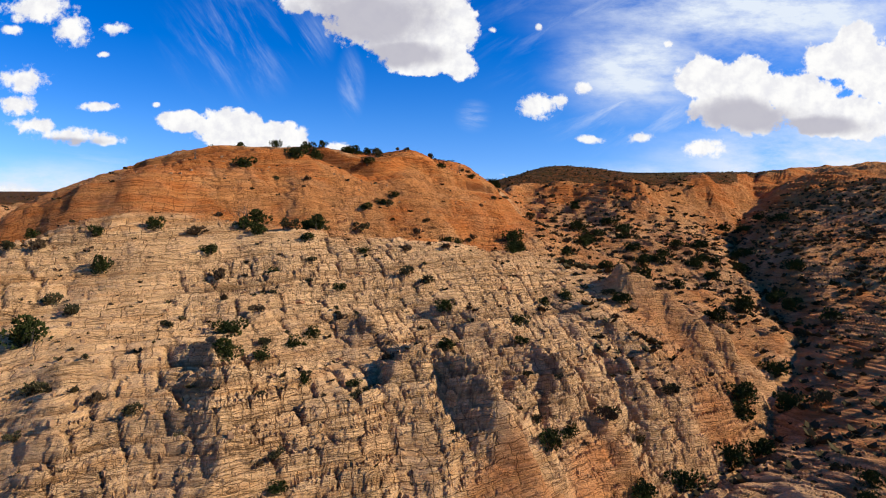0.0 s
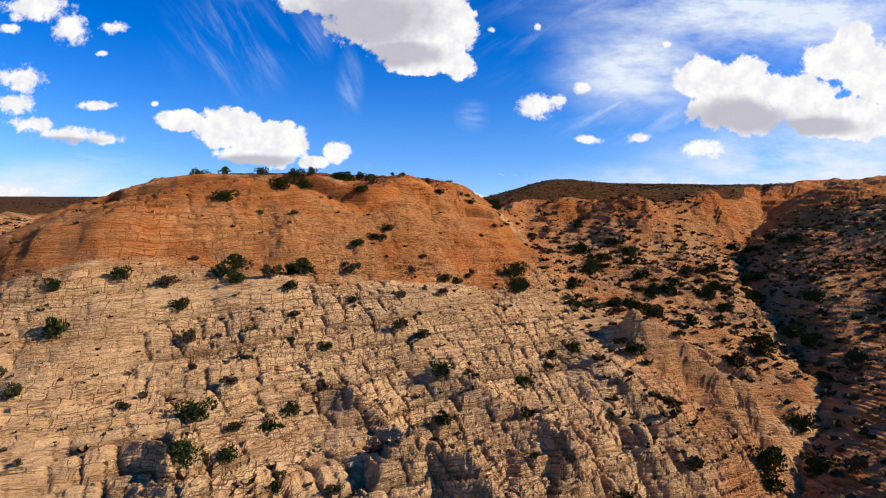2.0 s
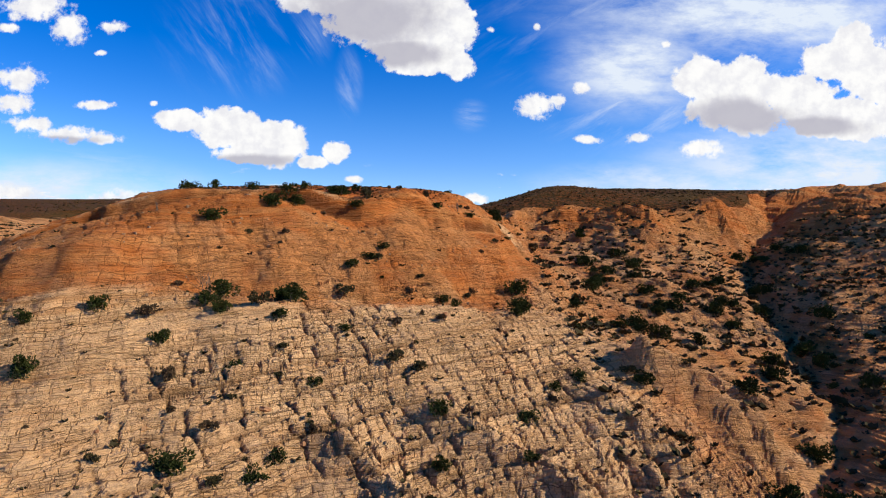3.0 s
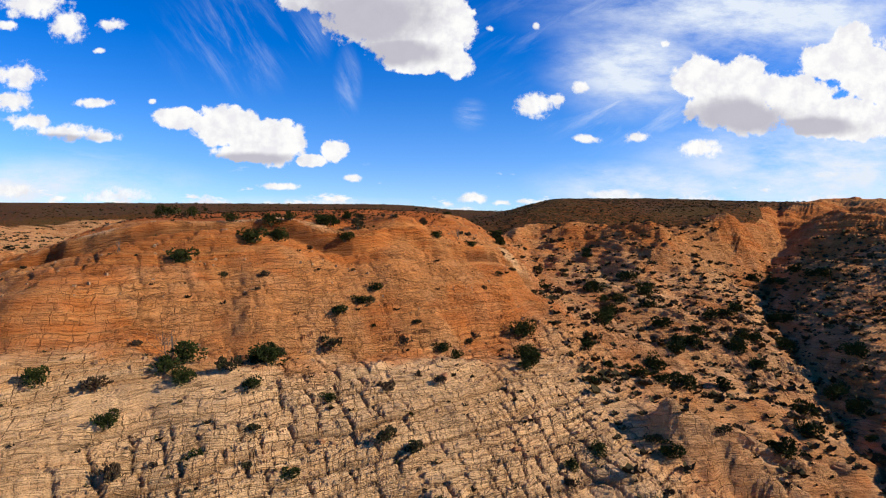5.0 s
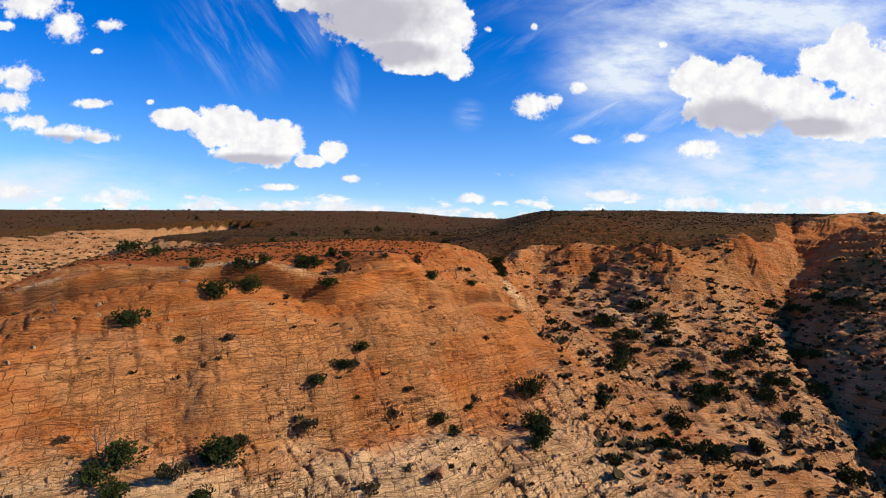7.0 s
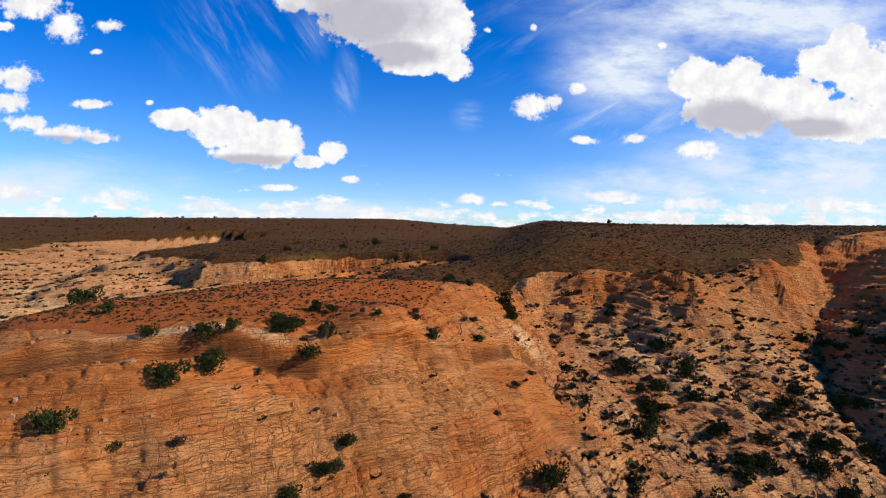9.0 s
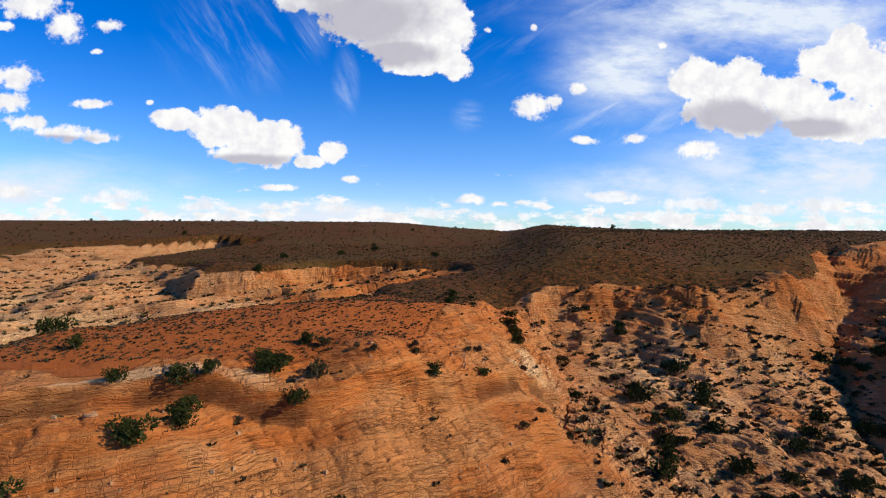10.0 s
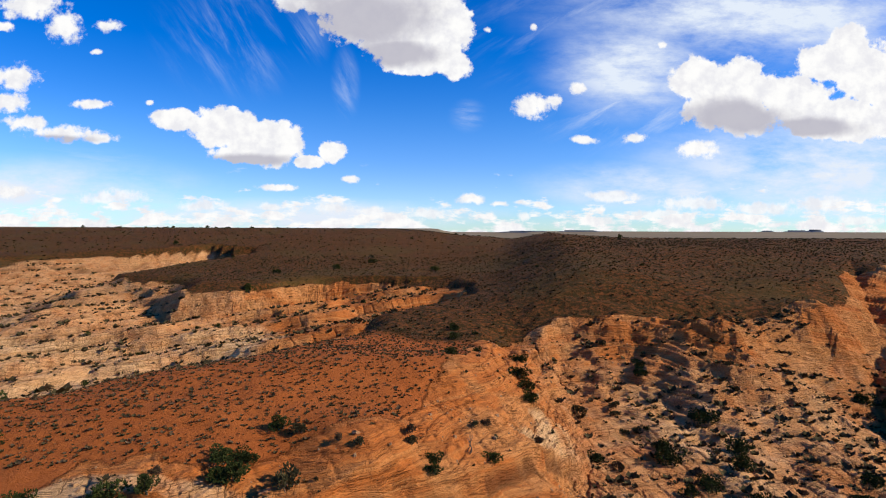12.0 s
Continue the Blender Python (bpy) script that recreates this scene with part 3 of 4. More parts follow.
    z = z + rock * wall * ((0.15 + 0.6 * loose) * ledges(bed + 0.9 * fbm(x / 7, y / 7, 48, 2), 3.7, 3.0) + 0.75 * ledges(bed + 0.3 * fbm(x / 5, y / 5, 52, 2), 1.2, 3.0))
    z = z + rock * far * (1 - smooth(20, 40, x)) * 0.75 * ledges(bed, 4.2, 4.0)
    u = x * 0.84 + y * 0.54 + 0.5 * fbm(x / 6, y / 6, 61, 2)
    gap, who, tread = courses(u / 3.2, bed / 1.5, 67)
    broken = rock * (0.3 + 0.7 * smooth(0.3, 0.6, lattice(x / 12, y / 12, 69))) * (1 - 0.6 * orange * (1 - far)) * (1 - 0.5 * right)
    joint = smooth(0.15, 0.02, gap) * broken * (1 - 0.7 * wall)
    z = z + broken * ((who - 0.5) * 0.38 + 0.25 * smooth(0.0, 0.4, gap)) * (1 - 0.5 * wall) - joint * 0.35
    # thin beds and small blocks
    close = smooth(190, 130, y)
    z = z + rock * close * (1 - 0.5 * orange) * (0.35 + 0.65 * smooth(0.2, 0.5, lattice(x / 10, y / 10, 78))) * 0.85 * ledges(bed, 0.6, 4.0)
    gap, who, tread = courses((x * 0.9 + y * 0.42 + 0.3 * fbm(x / 3, y / 3, 79, 2)) / 1.3, bed / 0.6, 83)
    small = smooth(0.3, 0.04, gap) * broken * close
    z = z + broken * close * (who - 0.5) * 0.28 - 0.22 * small
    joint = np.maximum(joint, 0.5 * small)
    # ledges round the dome; shade under their lips is painted through the joint colour
    for line, drop in ((BENCH, 2.9), (FLANK, 2.4)):
        s = along(wx, wy, line)[0]
        end = smooth(-3, 3, wx - line[0][0]) * smooth(3, -3, wx - line[-1][0])
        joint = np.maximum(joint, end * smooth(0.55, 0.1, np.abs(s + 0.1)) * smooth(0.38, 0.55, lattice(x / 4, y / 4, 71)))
        orange = orange * (1 - 0.75 * end * smooth(0.0, 0.8, s) * smooth(4.5, 2.0, s + 3.0 * fbm(x / 5, y / 5, 73, 3)) * smooth(0.42, 0.6, lattice(x / 11, y / 11, 75)))
        soil = soil * (1 - 0.9 * end * smooth(3.5, 2.0, np.abs(s)))
        z = z - drop * smooth(0.5, -0.3, s) * smooth(-11, -1, s) * end
    return z, orange, soil, joint


def heights(pts):
    p = np.array(pts, float)
    return ground(p[:, 0], p[:, 1])[0]


def axis(low, high, step, below, above):
    """Grid lines, close together between low and high and wider outside; below and above: (as far as, growth) belts."""
    def out(start, way, belts):
        lines, at, gap = [], start, step
        for reach, grow in belts:
            while (at - reach) * way < 0:
                gap += gap * grow
                at += way * gap
                lines.append(at)
        return lines
    mid = np.arange(low, high + step / 2, step)
    return np.concatenate([out(low, -1, below)[::-1], mid, out(float(mid[-1]), 1, above)])


# ---- ground ----
def build_ground():
    xs = axis(-46, 62, 0.2, [(-150, 0.008), (-4600, 0.06)], [(150, 0.008), (4600, 0.06)])
    ys = axis(38, 126, 0.2, [(-260, 0.1)], [(345, 0.004), (4900, 0.04)])
    X, Y = np.meshgrid(xs, ys)
    shape = X.shape
    x, y = X.ravel(), Y.ravel()
    z, orange, soil, joint = ground(x, y)
    nx, ny = len(xs), len(ys)
    k = (np.arange(ny - 1)[:, None] * nx + np.arange(nx - 1)[None, :]).ravel()
    quads = np.stack([k, k + 1, k + 1 + nx, k + nx], 1).astype(np.int32)
    me = bpy.data.meshes.new("ground")
    me.vertices.add(len(x))
    me.vertices.foreach_set("co", np.stack([x, y, z], 1).astype(np.float32).ravel())
    me.loops.add(quads.size)
    me.loops.foreach_set("vertex_index", quads.ravel())
    me.polygons.add(len(quads))
    me.polygons.foreach_set("loop_start", np.arange(0, quads.size, 4, dtype=np.int32))
    # broken rock keeps its facets; soil and slickrock are smooth
    even = (soil > 0.3) | (np.hypot(x, y) > 330) | ((orange > 0.75) & (y < 160))
    me.polygons.foreach_set("use_smooth", even[quads[:, 0]])
    me.update(calc_edges=True)
    # 0 on the red dome, 0.5 on the scrub plateau, 1 on the far plain
    away = 0.5 * smooth(160, 215, y + 0.35 * np.clip(x, -60, 200) + 8 * fbm(x / 20, y / 20, 81, 3)) + 0.5 * smooth(1200, 2000, np.hypot(x, y))
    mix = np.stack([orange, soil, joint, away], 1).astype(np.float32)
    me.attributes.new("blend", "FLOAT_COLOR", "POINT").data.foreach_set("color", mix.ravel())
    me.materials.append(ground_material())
    ob = new("ground", me)
    return tagged(ob, "rugged desert ground of pale and orange sandstone with red soil", "ground", kind="structure")


build_ground()


# ---- plants and stones ----
def part(name, verts, faces, material_, parent=None, label=""):
    me = bpy.data.meshes.new(name)
    me.from_pydata([tuple(v) for v in verts], [], faces)
    me.materials.append(material_)
    me.update()
    ob = new(name, me)
    if parent is not None:
        ob.parent = parent
    return tagged(ob, label)


def sprigs(rng, centres, radii, count, size, upright):
    """Many small bent leaf tufts (two crossed blades each) on the skin of overlapping lobes."""
    verts, faces = [], []
    for c, r in zip(centres, radii):
        for _ in range(count):
            n = Vector(rng.normal(size=3)).normalized()
            p = Vector(c) + Vector((n.x * r[0], n.y * r[1], n.z * r[2])) * (0.55 + 0.5 * rng.random())
            p.z = max(p.z, 0.06)
            up = (n + Vector((0, 0, upright)) + Vector(rng.normal(size=3)) * 0.35).normalized()
            side = up.cross(Vector(rng.normal(size=3))).normalized()
            other = up.cross(side)
            s = size * (0.6 + 0.8 * rng.random())
            for w in (side, other):
                k = len(verts)
                verts += [p - up * s * 0.2, p + up * s * 0.4 + w * s * 0.5, p + up * s * 1.2, p + up * s * 0.5 - w * s * 0.5]
                faces.append((k, k + 1, k + 2, k + 3))
    return verts, faces


def stems(rng, base, ends, thick, bends=3):
    """Tapered, crooked limbs from the base to each end."""
    verts, faces = [], []
    for e in ends:
        p0, p1 = Vector(base), Vector(e)
        spine = [p0.lerp(p1, i / bends) + Vector(rng.normal(size=3)) * (0.07 * (p1 - p0).length if 0 < i < bends else 0) for i in range(bends + 1)]
        for i, q in enumerate(spine):
            r = thick * (1 - 0.85 * i / bends)
            for a in range(5):
                verts.append(q + Vector((math.cos(a * 1.2566) * r, math.sin(a * 1.2566) * r, 0)))
        k = len(verts) - 5 * (bends + 1)
        for i in range(bends):
            for a in range(5):
                b = (a + 1) % 5
                faces.append((k + 5 * i + a, k + 5 * i + b, k + 5 * i + 5 + b, k + 5 * i + 5 + a))
    return verts, faces


def juniper(seed, wide, tall):
    rng = np.random.default_rng(seed)
    thing = new("juniper")
    lobes, radii = [], []
    for i in range(8):
        a, d = rng.random() * 6.283, rng.random() ** 0.6 * wide * 0.36
        h = tall * (0.18 + 0.55 * rng.random() * (1 - d / wide))
        r = wide * (0.17 + 0.12 * rng.random())
        lobes.append((math.cos(a) * d, math.sin(a) * d, h))
        radii.append((r, r, r * (0.7 + 0.3 * rng.random())))
    part("trunk", *stems(rng, (0, 0, -0.25), [tuple(c) for c in lobes[:5]], 0.09 * tall / 2), BARK, thing, "twisted grey bark")
    part("crown", *sprigs(rng, lobes, radii, 95, 0.115, 0.5), JUNIPER, thing)
    return tagged(thing, "dense dark green juniper growing from a rock joint", "juniper", "junipers")


def sage(seed, wide, tall, leaf, label, group):
    rng = np.random.default_rng(seed)
    thing = new("shrub")
    lobes, radii = [], []
    for i in range(6):
        a, d = rng.random() * 6.283, rng.random() ** 0.5 * wide * 0.34
        lobes.append((math.cos(a) * d, math.sin(a) * d, tall * (0.35 + 0.3 * rng.random())))
        r = wide * (0.15 + 0.1 * rng.random())
        radii.append((r, r, tall * 0.3))
    part("woody_base", *stems(rng, (0, 0, -0.2), lobes, 0.025, 2), BARK, thing, "bare grey twigs")
    part("foliage", *sprigs(rng, lobes, radii, 46, 0.08, 1.2), leaf, thing)
    return tagged(thing, label, "shrub", group)


def snag(seed, tall):
    rng = np.random.default_rng(seed)
    thing = new("dead_tree")
    tips = [(rng.normal() * 0.28 * tall, rng.normal() * 0.28 * tall, tall * (0.55 + 0.45 * rng.random())) for _ in range(7)]
    part("trunk", *stems(rng, (0, 0, -0.3), tips[:3], 0.07, 4), BARK, thing)
    fork = (tips[0][0] * 0.5, tips[0][1] * 0.5, tips[0][2] * 0.5)
    for t in tips[3:]:
        part("branch", *stems(rng, fork, [t], 0.035, 3), BARK, thing)
    return tagged(thing, "bare dead grey tree with crooked branches", "dead tree")


def boulder(seed):
    rng = np.random.default_rng(seed)
    bm = bmesh.new()
    bmesh.ops.create_cube(bm, size=1.0)
    bmesh.ops.subdivide_edges(bm, edges=bm.edges[:], cuts=2, use_grid_fill=True)
    for v in bm.verts:
        v.co = v.co.lerp(v.co.normalized() * 0.62, 0.45)
        v.co += v.co.normalized() * 0.16 * noise.noise(v.co * 2.1 + Vector((seed * 3.7, 0, 0))) + Vector(rng.normal(size=3)) * 0.02
        v.co.z *= 0.72
    me = bpy.data.meshes.new("boulder")
    bm.to_mesh(me)
    bm.free()
    me.materials.append(STONE)
    return tagged(new("boulder", me), "weathered sandstone block lying loose on the slope", "boulder", "loose boulders")


def plant(kinds, spots, rng, sink=0.06):
    """Sets out copies of the first plants at x, y with a width in metres."""
    z = heights([s[:2] for s in spots])
    for (x, y, w), h in zip(spots, z):
        k = kinds[rng.integers(len(kinds))]
        ob = copy_thing(k[0], pose(x, y, float(h) - sink * w, 0, 0, float(rng.random() * 360)))
        s = 0.94 * w / k[1]
        ob.scale = (s, s * float(0.8 + 0.4 * rng.random()), s * float(0.8 + 0.35 * rng.random()))


def clear(kinds):
    for k in kinds:
        for o in (*k[0].children_recursive, k[0]):
            bpy.data.objects.remove(o)


def scattered(rng, count, box, keep):
    """Random spots in a box of the plan that pass a test of the ground's mix."""
    x0, y0, x1, y1 = box
    p = np.stack([x0 + rng.random(count) * (x1 - x0), y0 + rng.random(count) * (y1 - y0)], 1)
    z, orange, soil, joint = ground(p[:, 0], p[:, 1])
    zx = ground(p[:, 0] + 0.8, p[:, 1])[0] - ground(p[:, 0] - 0.8, p[:, 1])[0]
    zy = ground(p[:, 0], p[:, 1] + 0.8)[0] - ground(p[:, 0], p[:, 1] - 0.8)[0]
    slope = np.hypot(zx, zy) / 1.6
    return p[keep(rng.random(count), p[:, 0], p[:, 1], z, orange, soil, slope)]


# x, y, width
JUNIPERS_A = [(-29.9, 76.5, 2.6), (-18.9, 51.7, 3.2), (-16.3, 53.6, 1.9), (-15.7, 62.7, 2.7), (-14.5, 65.5, 2.6), (-37.4, 53.1, 4.5), (-39.2, 68.9, 3.3), (-37.9, 78.7, 3.0),
              (-26.5, 86.2, 4.3), (-18.8, 87.4, 4.1), (-13.0, 102.5, 3.3), (13.0, 104.9, 3.4), (21.6, 104.2, 2.4), (9.0, 69.5, 2.3), (27.1, 90.1, 3.2), (-12.0, 51.6, 1.4),
              (-11.8, 41.9, 1.6), (-8.0, 52.4, 1.6), (0.4, 68.2, 2.2), (37.4, 151.2, 4.5), (47.2, 155.2, 4.5), (37.5, 112.8, 4.5), (58.4, 138.1, 4.5), (60.0, 134.3, 3.3),
              (54.4, 108.9, 4.2), (53.6, 95.1, 4.5), (50.4, 85.7, 4.5), (38.5, 72.3, 4.5), (33.9, 70.0, 3.9), (39.5, 78.6, 4.5)]
JUNIPERS_B = [(26.1, 64.6, 4.5), (19.6, 58.1, 3.8), (9.9, 54.4, 2.8), (12.8, 59.3, 2.4), (100.8, 189.9, 4.5), (102.2, 179.6, 4.5), (38.1, 52.5, 2.3), (-33.3, 100.7, 4.1),
              (-26.3, 107.5, 4.2), (-26.5, 117.7, 3.8), (-32.2, 116.0, 2.3), (-20.3, 125.4, 2.9), (-18.3, 126.0, 2.5), (-16.4, 132.0, 2.6), (-0.4, 131.4, 2.3), (6.1, 136.5, 2.6),
              (2.3, 163.9, 2.1), (13.7, 169.8, 3.8), (14.2, 165.1, 3.5), (37.4, 165.5, 4.5), (41.7, 159.3, 4.5), (49.5, 165.3, 4.5), (45.9, 144.6, 4.5), (35.1, 145.5, 4.0),
              (46.9, 137.3, 4.5), (66.9, 160.8, 4.5), (62.8, 145.0, 4.5), (84.8, 167.2, 4.5), (97.2, 189.9, 4.5), (-74.5, 346.0, 4.5)]
JUNIPERS_C = [(-49.9, 365.4, 4.5), (-98.3, 199.3, 4.5), (43.0, 195.7, 3.4), (-9.1, 109.6, 2.0), (13.3, 109.4, 4.3), (25.4, 123.1, 2.4), (44.7, 133.7, 4.5), (30.8, 112.3, 3.4),
              (33.6, 111.3, 3.4), (101.4, 184.4, 4.5), (98.1, 197.6, 4.5), (-19.7, 89.7, 4.3), (-8.6, 102.8, 0.7), (15.3, 179.8, 3.4), (3.6, 192.3, 2.6), (43.6, 198.2, 3.9),
              (38.1, 169.0, 3.8), (51.7, 171.3, 4.5)]
SHRUBS_A = [(-40.9, 62.4, 2.5), (-37.6, 60.1, 2.7), (-33.1, 80.5, 3.3), (-21.5, 84.3, 3.0), (-9.5, 107.2, 2.4), (-4.3, 103.7, 2.4), (0.5, 91.3, 1.9), (-5.8, 89.2, 2.5),
            (-13.3, 97.7, 3.2), (13.9, 83.2, 1.8), (9.4, 65.2, 1.4), (12.7, 64.7, 1.4), (33.9, 91.9, 2.2), (28.2, 72.7, 2.7), (17.5, 63.0, 2.6), (-5.4, 57.3, 1.7),
            (-0.2, 57.4, 1.3), (-13.1, 42.2, 0.9), (-26.5, 45.5, 1.5), (-23.2, 44.2, 1.8), (-31.0, 42.5, 1.6), (-32.6, 47.2, 2.2), (-4.9, 81.5, 2.8), (-2.6, 81.5, 2.6),
            (-11.8, 69.3, 1.6), (-20.1, 70.8, 1.3), (-17.2, 75.7, 1.5), (-27.1, 71.4, 2.5), (-24.9, 67.3, 1.2), (-20.7, 66.1, 2.0)]
SHRUBS_B = [(-28.1, 60.4, 1.4), (4.9, 111.7, 2.1), (21.7, 65.6, 2.1), (9.0, 56.7, 1.6), (51.7, 81.2, 3.7), (74.1, 113.5, 3.9), (62.5, 89.0, 3.1), (41.3, 61.0, 2.2),
            (66.0, 109.0, 3.7), (-48.3, 70.4, 3.2), (-51.0, 70.0, 2.8), (-18.5, 93.6, 2.3), (-14.1, 131.6, 2.2), (-13.4, 122.2, 3.3), (-2.9, 132.9, 1.5), (26.2, 179.0, 3.7),
            (34.0, 177.0, 2.2), (37.7, 206.4, 2.7), (-28.2, 101.3, 1.7), (-23.3, 102.8, 1.7), (-9.6, 128.3, 1.3), (-36.7, 409.6, 4.5), (-24.4, 121.4, 1.4), (-100.9, 223.7, 3.8),
            (39.5, 151.0, 2.7), (14.0, 134.8, 1.7), (11.0, 129.9, 1.6), (18.6, 137.7, 1.9), (7.7, 123.2, 1.3), (4.5, 141.8, 1.7)]
SHRUBS_C = [(34.4, 185.4, 2.6), (-7.3, 127.3, 1.4), (13.2, 148.6, 2.1), (28.6, 162.8, 2.4)]
JUNIPERS_D = [(-28.0, 83.3, 3.0), (-18.9, 83.5, 2.9), (-11.6, 85.5, 2.0), (2.8, 103.1, 2.2), (0.5, 106.7, 2.6), (11.6, 102.1, 2.2),
              (26.0, 125.6, 2.9), (33.0, 140.2, 4.9), (49.5, 136.5, 4.5), (38.3, 127.6, 5.0), (49.1, 123.4, 4.1), (60.4, 119.5, 4.2),
              (47.6, 102.9, 5.0), (18.2, 88.9, 2.6), (72.9, 168.0, 4.4), (53.2, 143.6, 3.5), (59.6, 152.5, 3.8), (66.8, 146.7, 3.8),
              (84.8, 171.9, 5.0), (74.8, 150.1, 5.0), (73.5, 130.6, 5.0), (73.1, 124.5, 5.0), (80.8, 136.8, 5.0), (-11.0, 106.0, 2.6),
              (-23.4, 111.1, 3.2), (-0.4, 129.1, 2.1), (14.2, 161.2, 3.7), (-21.5, 75.2, 2.1), (-21.7, 60.8, 3.5), (-25.6, 82.3, 3.1)]
JUNIPERS_E = [(-43.3, 74.5, 2.3), (-52.6, 76.7, 2.5), (10.3, 79.4, 2.9), (0.1, 73.8, 2.7), (18.2, 65.6, 2.6), (14.3, 119.7, 4.3), (41.4, 82.4, 5.0),
              (71.0, 108.9, 4.7), (40.9, 56.4, 2.7), (14.4, 86.0, 2.0), (-13.3, 76.3, 2.1), (-18.5, 122.4, 4.1), (-24.4, 114.1, 3.3),
              (-23.5, 118.2, 2.3), (-15.0, 118.7, 3.0), (7.1, 174.1, 2.0), (3.6, 203.6, 3.8), (36.9, 156.0, 3.3), (25.0, 164.3, 3.9),
              (50.5, 180.8, 5.0), (93.9, 199.5, 5.0), (-43.1, 126.9, 2.8), (-52.3, 137.5, 5.0), (-173.8, 469.2, 5.0), (-35.3, 391.1, 5.0),
              (-71.1, 295.4, 5.0), (-1.0, 358.5, 5.0)]
SHRUBS_D = [(-33.0, 87.7, 1.4), (5.6, 113.4, 1.8), (-3.0, 107.1, 1.6), (-17.3, 78.4, 1.9), (-18.0, 60.1, 1.7), (-12.4, 54.4, 1.4), (-7.4, 50.1, 1.9),
            (-12.2, 43.4, 1.5), (-14.4, 46.6, 0.9), (-2.8, 131.3, 1.9), (-20.2, 116.5, 1.4), (5.9, 143.1, 1.5)]
JUNIPER_SPOTS = [JUNIPERS_A, JUNIPERS_B, JUNIPERS_C, JUNIPERS_D, JUNIPERS_E]
SHRUB_SPOTS = [SHRUBS_A, SHRUBS_B, SHRUBS_C, SHRUBS_D]
SNAG_SPOTS = [(-28.7, 86.8, 3.9), (-41.5, 100.4, 1.9), (-29.5, 87.7, 3.8), (48.0, 180.1, 1.5), (3.5, 135.9, 2.7)]



def plant_all():
    rng = np.random.default_rng(5)
    junipers = [(juniper(20 + i, 2.2, 1.35 + 0.2 * i), 2.2) for i in range(5)]
    sages = [(sage(40 + i, 1.1, 0.7, SAGE, "grey-green desert shrub rooted between sandstone slabs", "desert shrubs"), 1.1) for i in range(4)]
    dries = [(sage(50 + i, 1.0, 0.6, DRY, "brown half-dry desert shrub with bare twigs", "dry shrubs"), 1.0) for i in range(3)]
    for spots in JUNIPER_SPOTS:
        plant(junipers, spots, rng)
    for spots in SHRUB_SPOTS:
        plant(sages + sages + dries, spots, rng)
    # smaller growth in the joints and on the ledges of the slopes
    more = scattered(rng, 1100, (-50, 38, 60, 130), lambda r, x, y, z, o, s, k: (s < 0.3) & (k < 1.0) & (r < 0.2 * (1 - 0.75 * o)))
    plant(sages + dries, [(x, y, 0.6 + 0.6 * float(rng.random()) ** 2) for x, y in more[:90]], rng)
    more = scattered(rng, 1300, (24, 70, 135, 205), lambda r, x, y, z, o, s, k: (s < 0.3) & (k < 1.2) & (r < 0.55 * (1 - 0.5 * o)))
    plant(sages + dries + junipers[:1], [(x, y, 1.2 + 2.0 * float(rng.random()) ** 2) for x, y in more[:150]], rng)
    more = scattered(rng, 520, (-220, 180, -10, 360), lambda r, x, y, z, o, s, k: (s < 0.3) & (k < 0.9) & (r < 0.35))
    plant(junipers, [(x, y, 1.0 + 1.8 * float(rng.random()) ** 2) for x, y in more[:62]], rng)
    more = scattered(rng, 300, (-260, 190, 300, 620), lambda r, x, y, z, o, s, k: (s > 0.6) & (r < 0.2))
    plant(junipers, [(x, y, 1.4 + 1.6 * float(rng.random()) ** 2) for x, y in more[:24]], rng)
    # lone trees along the skyline
    skyline = [(110, 428, 4.2), (18, 640, 3.4), (26, 655, 3.0), (40, 650, 3.6), (52, 660, 3.0)]
    skyline += [(-330 + 10.8 * i + 3 * float(rng.normal()), 640 + 14 * float(rng.normal()), 2.6 + 1.6 * float(rng.random())) for i in range(18)]
    plant(junipers, skyline, rng)
    clear(junipers + sages + dries)
    for i, (x, y, tall) in enumerate(SNAG_SPOTS):
        ob = snag(70 + i, tall)
        ob.location = (x, y, float(heights([(x, y)])[0]))
    stones = [(boulder(80 + i), 1.0) for i in range(5)]
    rocks = scattered(rng, 1300, (-60, 38, 130, 215), lambda r, x, y, z, o, s, k: (s < 0.2) & (k < 0.8) & (r < 0.19 - 0.14 * o))
    z = heights(rocks)
    for (x, y), h in zip(rocks, z):
        ob = copy_thing(stones[rng.integers(5)][0], pose(x, y, float(h) + 0.02, *(rng.normal(size=2) * 14), rng.random() * 360))
        w = 0.35 + 0.75 * float(rng.random()) ** 3
        ob.scale = (w * 1.25, w * (0.7 + 0.5 * float(rng.random())), w * (0.6 + 0.4 * float(rng.random())))
    clear(stones)


def mesa(x, y, z, wide, tall, seed):
    """A flat-topped hill on the far horizon."""
    rng = np.random.default_rng(seed)
    verts, faces, n = [], [], 14
    for level, grow in ((0.0, 1.0), (0.55, 0.72), (0.6, 0.6), (1.0, 0.54)):
        for k in range(n):
            r = wide * grow * (0.85 + 0.3 * rng.random())
            verts.append((r * math.cos(k * 6.2832 / n), 0.6 * r * math.sin(k * 6.2832 / n), tall * level * (0.94 + 0.12 * rng.random())))
    for q in range(3):
        faces += [(q * n + k, q * n + (k + 1) % n, q * n + n + (k + 1) % n, q * n + n + k) for k in range(n)]
    faces.append(tuple(range(3 * n, 4 * n)))
    ob = part("distant_mesa", verts, faces, HAZED_ROCK, None, "")
    ob.location = (x, y, z)
    return tagged(ob, "flat-topped hill on the far horizon, blue haze painted into its colour", "mesa", "mesas on the horizon", kind="thing")


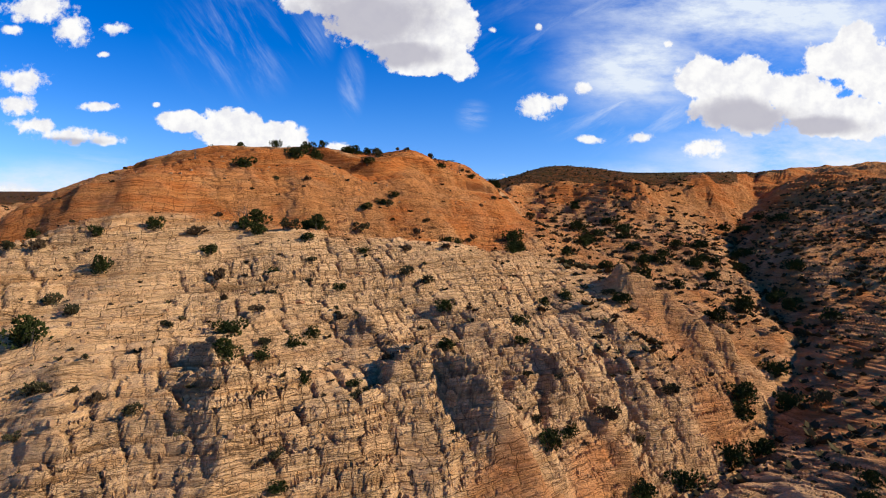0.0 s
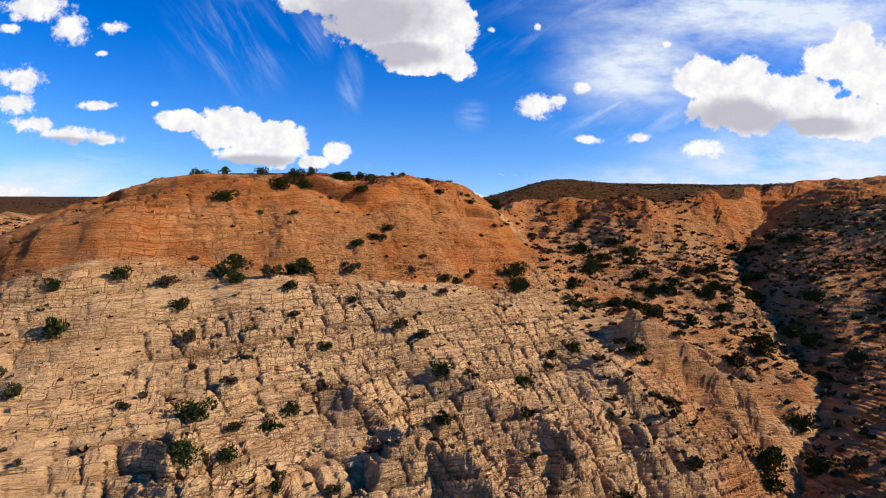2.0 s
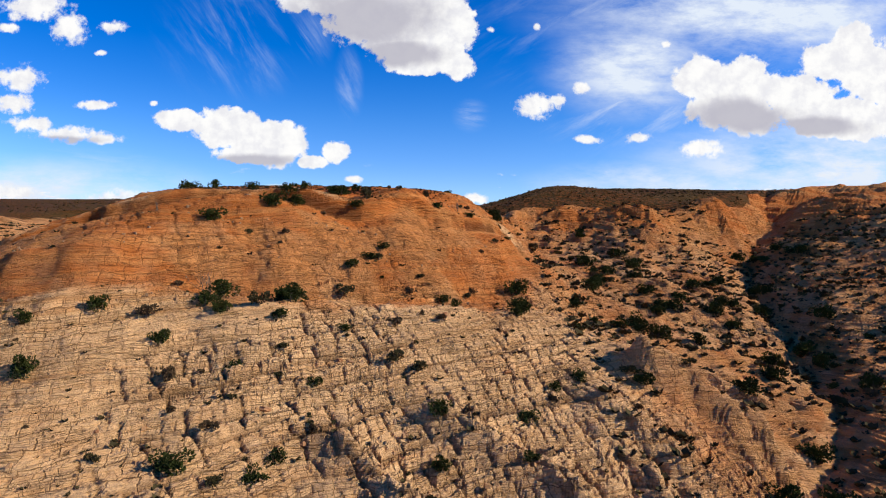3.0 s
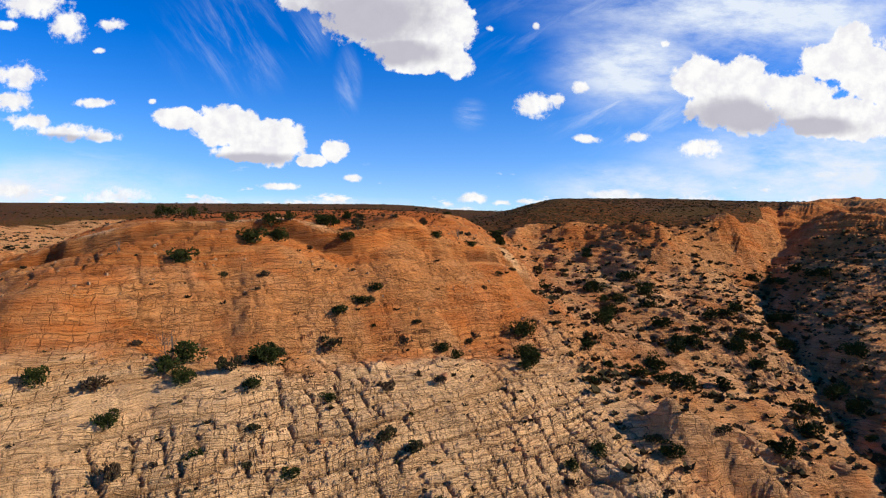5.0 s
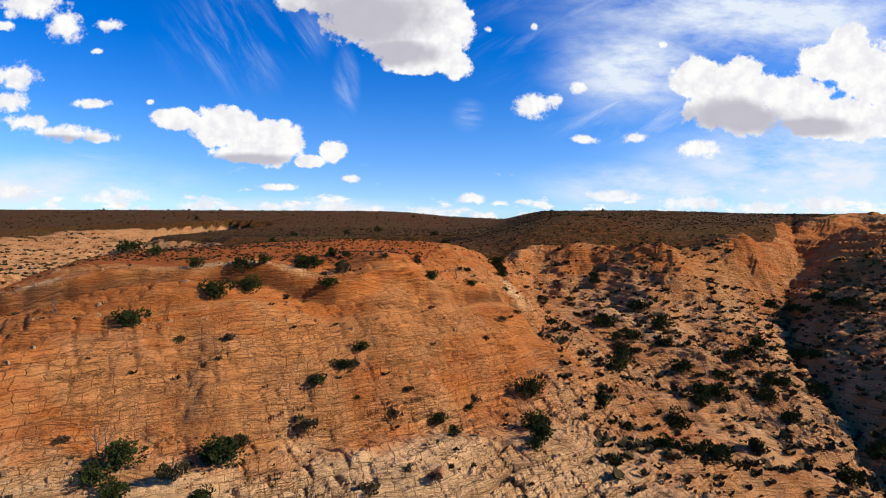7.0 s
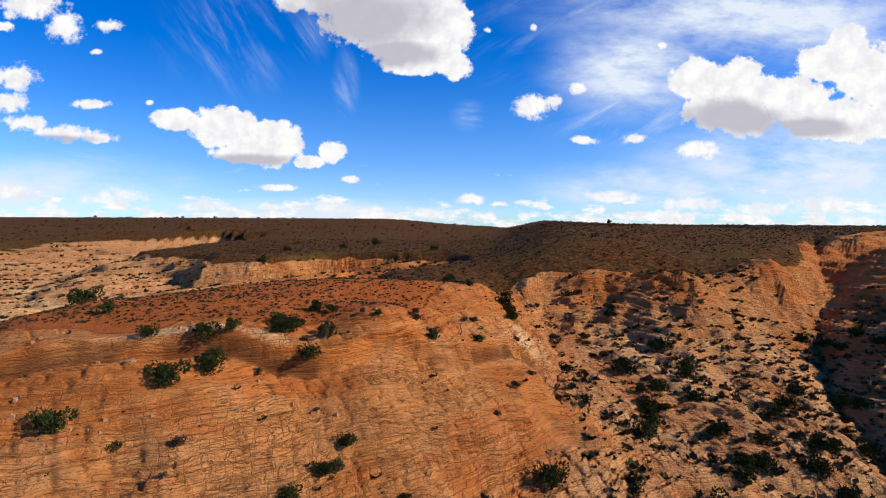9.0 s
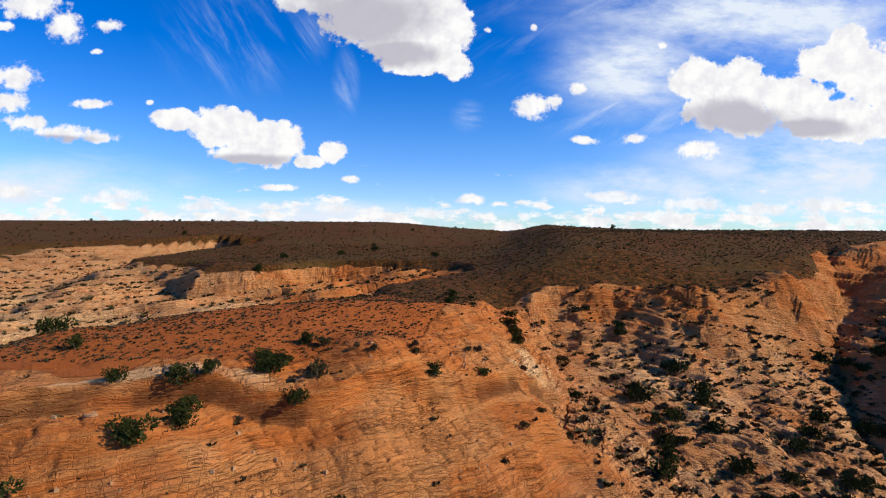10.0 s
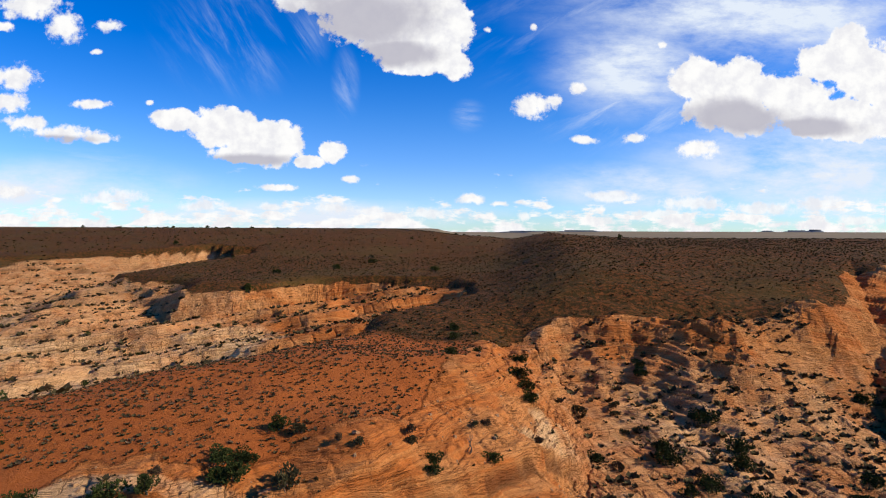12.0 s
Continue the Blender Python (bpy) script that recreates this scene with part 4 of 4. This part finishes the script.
def scrub(name, box, count, size, leaf, label, chance, grow=0.0):
    """Low tufts that nobody could count, joined into one mesh."""
    rng = np.random.default_rng(count)
    spots = scattered(rng, count, box, chance)
    z = heights(spots)
    n = len(spots)
    s = size * (0.5 + rng.random(n) ** 2) * (1 + grow * np.hypot(spots[:, 0], spots[:, 1] - 60))
    verts, blades = [], 7
    for b in range(blades):
        a = rng.random(n) * 6.283
        lean, tilt = 0.25 + 0.45 * rng.random(n), 0.3 + 0.35 * rng.random(n)
        cx, cy = np.cos(a), np.sin(a)
        o = np.stack([spots[:, 0] + cx * s * 0.12, spots[:, 1] + cy * s * 0.12, z - 0.02], 1)
        w = np.stack([-cy, cx, np.zeros(n)], 1) * (s * 0.32)[:, None]
        t = np.stack([cx * lean * s, cy * lean * s, tilt * s], 1)
        verts += [o - w * 0.4, o + t * 0.5 + w, o + t, o + t * 0.5 - w]
    v = np.stack(verts, 1).reshape(-1, 3)
    faces = np.arange(len(v)).reshape(-1, 4).tolist()
    ob = part(name, v, faces, leaf, None, label)
    return tagged(ob, "", "scrub", kind="stuff")


plant_all()
for i, (x, wide, tall) in enumerate([(2350, 60, 14), (2560, 110, 17), (2690, 70, 22), (1010, 190, 14), (640, 220, 12)]):
    mesa(x, 4300, float(heights([(x, 4300)])[0]) - 4, wide, tall, 90 + i)
scrub("low_scrub", (-75, 122, 18, 200), 13000, 0.36, SCRUB, "low grey-green scrub dotted over red soil", lambda r, x, y, z, o, s, k: (s > 0.5) & (r < 0.55))
scrub("dry_grass", (-75, 122, 18, 200), 9000, 0.36, DRY, "dry brown tufts on red soil", lambda r, x, y, z, o, s, k: (s > 0.5) & (r < 0.6))
scrub("joint_brush", (-58, 36, 130, 215), 10000, 0.6, SCRUB, "small grey-green tufts in the joints of the rock", lambda r, x, y, z, o, s, k: (s < 0.3) & (k < 1.1) & (r < 0.30 * (1 - 0.6 * o)))
scrub("canyon_brush", (-240, 150, 0, 420), 15000, 1.5, SCRUB, "small shrubs on the canyon slopes", lambda r, x, y, z, o, s, k: (s < 0.3) & (k < 1.1) & (r < 0.35))
scrub("slope_brush", (20, 62, 140, 215), 14000, 1.25, SCRUB, "dark brush crowding the gullied slopes", lambda r, x, y, z, o, s, k: (s < 0.3) & (k < 1.2) & (r < 0.2 + 0.15 * (x > 55)))
scrub("plateau_scrub", (-150, 195, 260, 420), 44000, 0.6, SCRUB, "dense low scrub on the dark plateau", lambda r, x, y, z, o, s, k: (s > 0.5) & (r < 0.5))
scrub("plateau_brush", (-320, 380, 420, 900), 12000, 1.1, SCRUB, "low scrub on the far plateau", lambda r, x, y, z, o, s, k: (s > 0.5) & (r < 0.6))


def rubble(name, box, count, label, chance):
    """Small broken stones, too many to count, joined into one mesh."""
    rng = np.random.default_rng(count)
    spots = scattered(rng, count, box, chance)
    n = len(spots)
    z = heights(spots)
    s = 0.09 + 0.22 * rng.random(n) ** 3
    turn = rng.random(n) * 6.283
    corners = []
    for k in range(4):
        r = s * (0.7 + 0.6 * rng.random(n))
        corners.append((np.cos(turn + k * 1.571) * r, np.sin(turn + k * 1.571) * r))
    low = [np.stack([spots[:, 0] + cx, spots[:, 1] + cy, z - 0.12], 1) for cx, cy in corners]
    high = [np.stack([spots[:, 0] + cx * 0.7, spots[:, 1] + cy * 0.7, z + s * (0.5 + 0.6 * rng.random(n))], 1) for cx, cy in corners]
    v = np.stack(low + high, 1).reshape(-1, 3)
    sides = [(0, 1, 5, 4), (1, 2, 6, 5), (2, 3, 7, 6), (3, 0, 4, 7), (4, 5, 6, 7)]
    faces = [tuple(8 * i + q for q in f) for i in range(n) for f in sides]
    return tagged(part(name, v, faces, STONE, None, label), "", "rubble", kind="stuff")


rubble("rubble", (-58, 36, 125, 215), 16000, "small broken sandstone rubble on the slopes", lambda r, x, y, z, o, s, k: (k < 1.3) & (r < 0.5 - 0.3 * o - 0.42 * s))
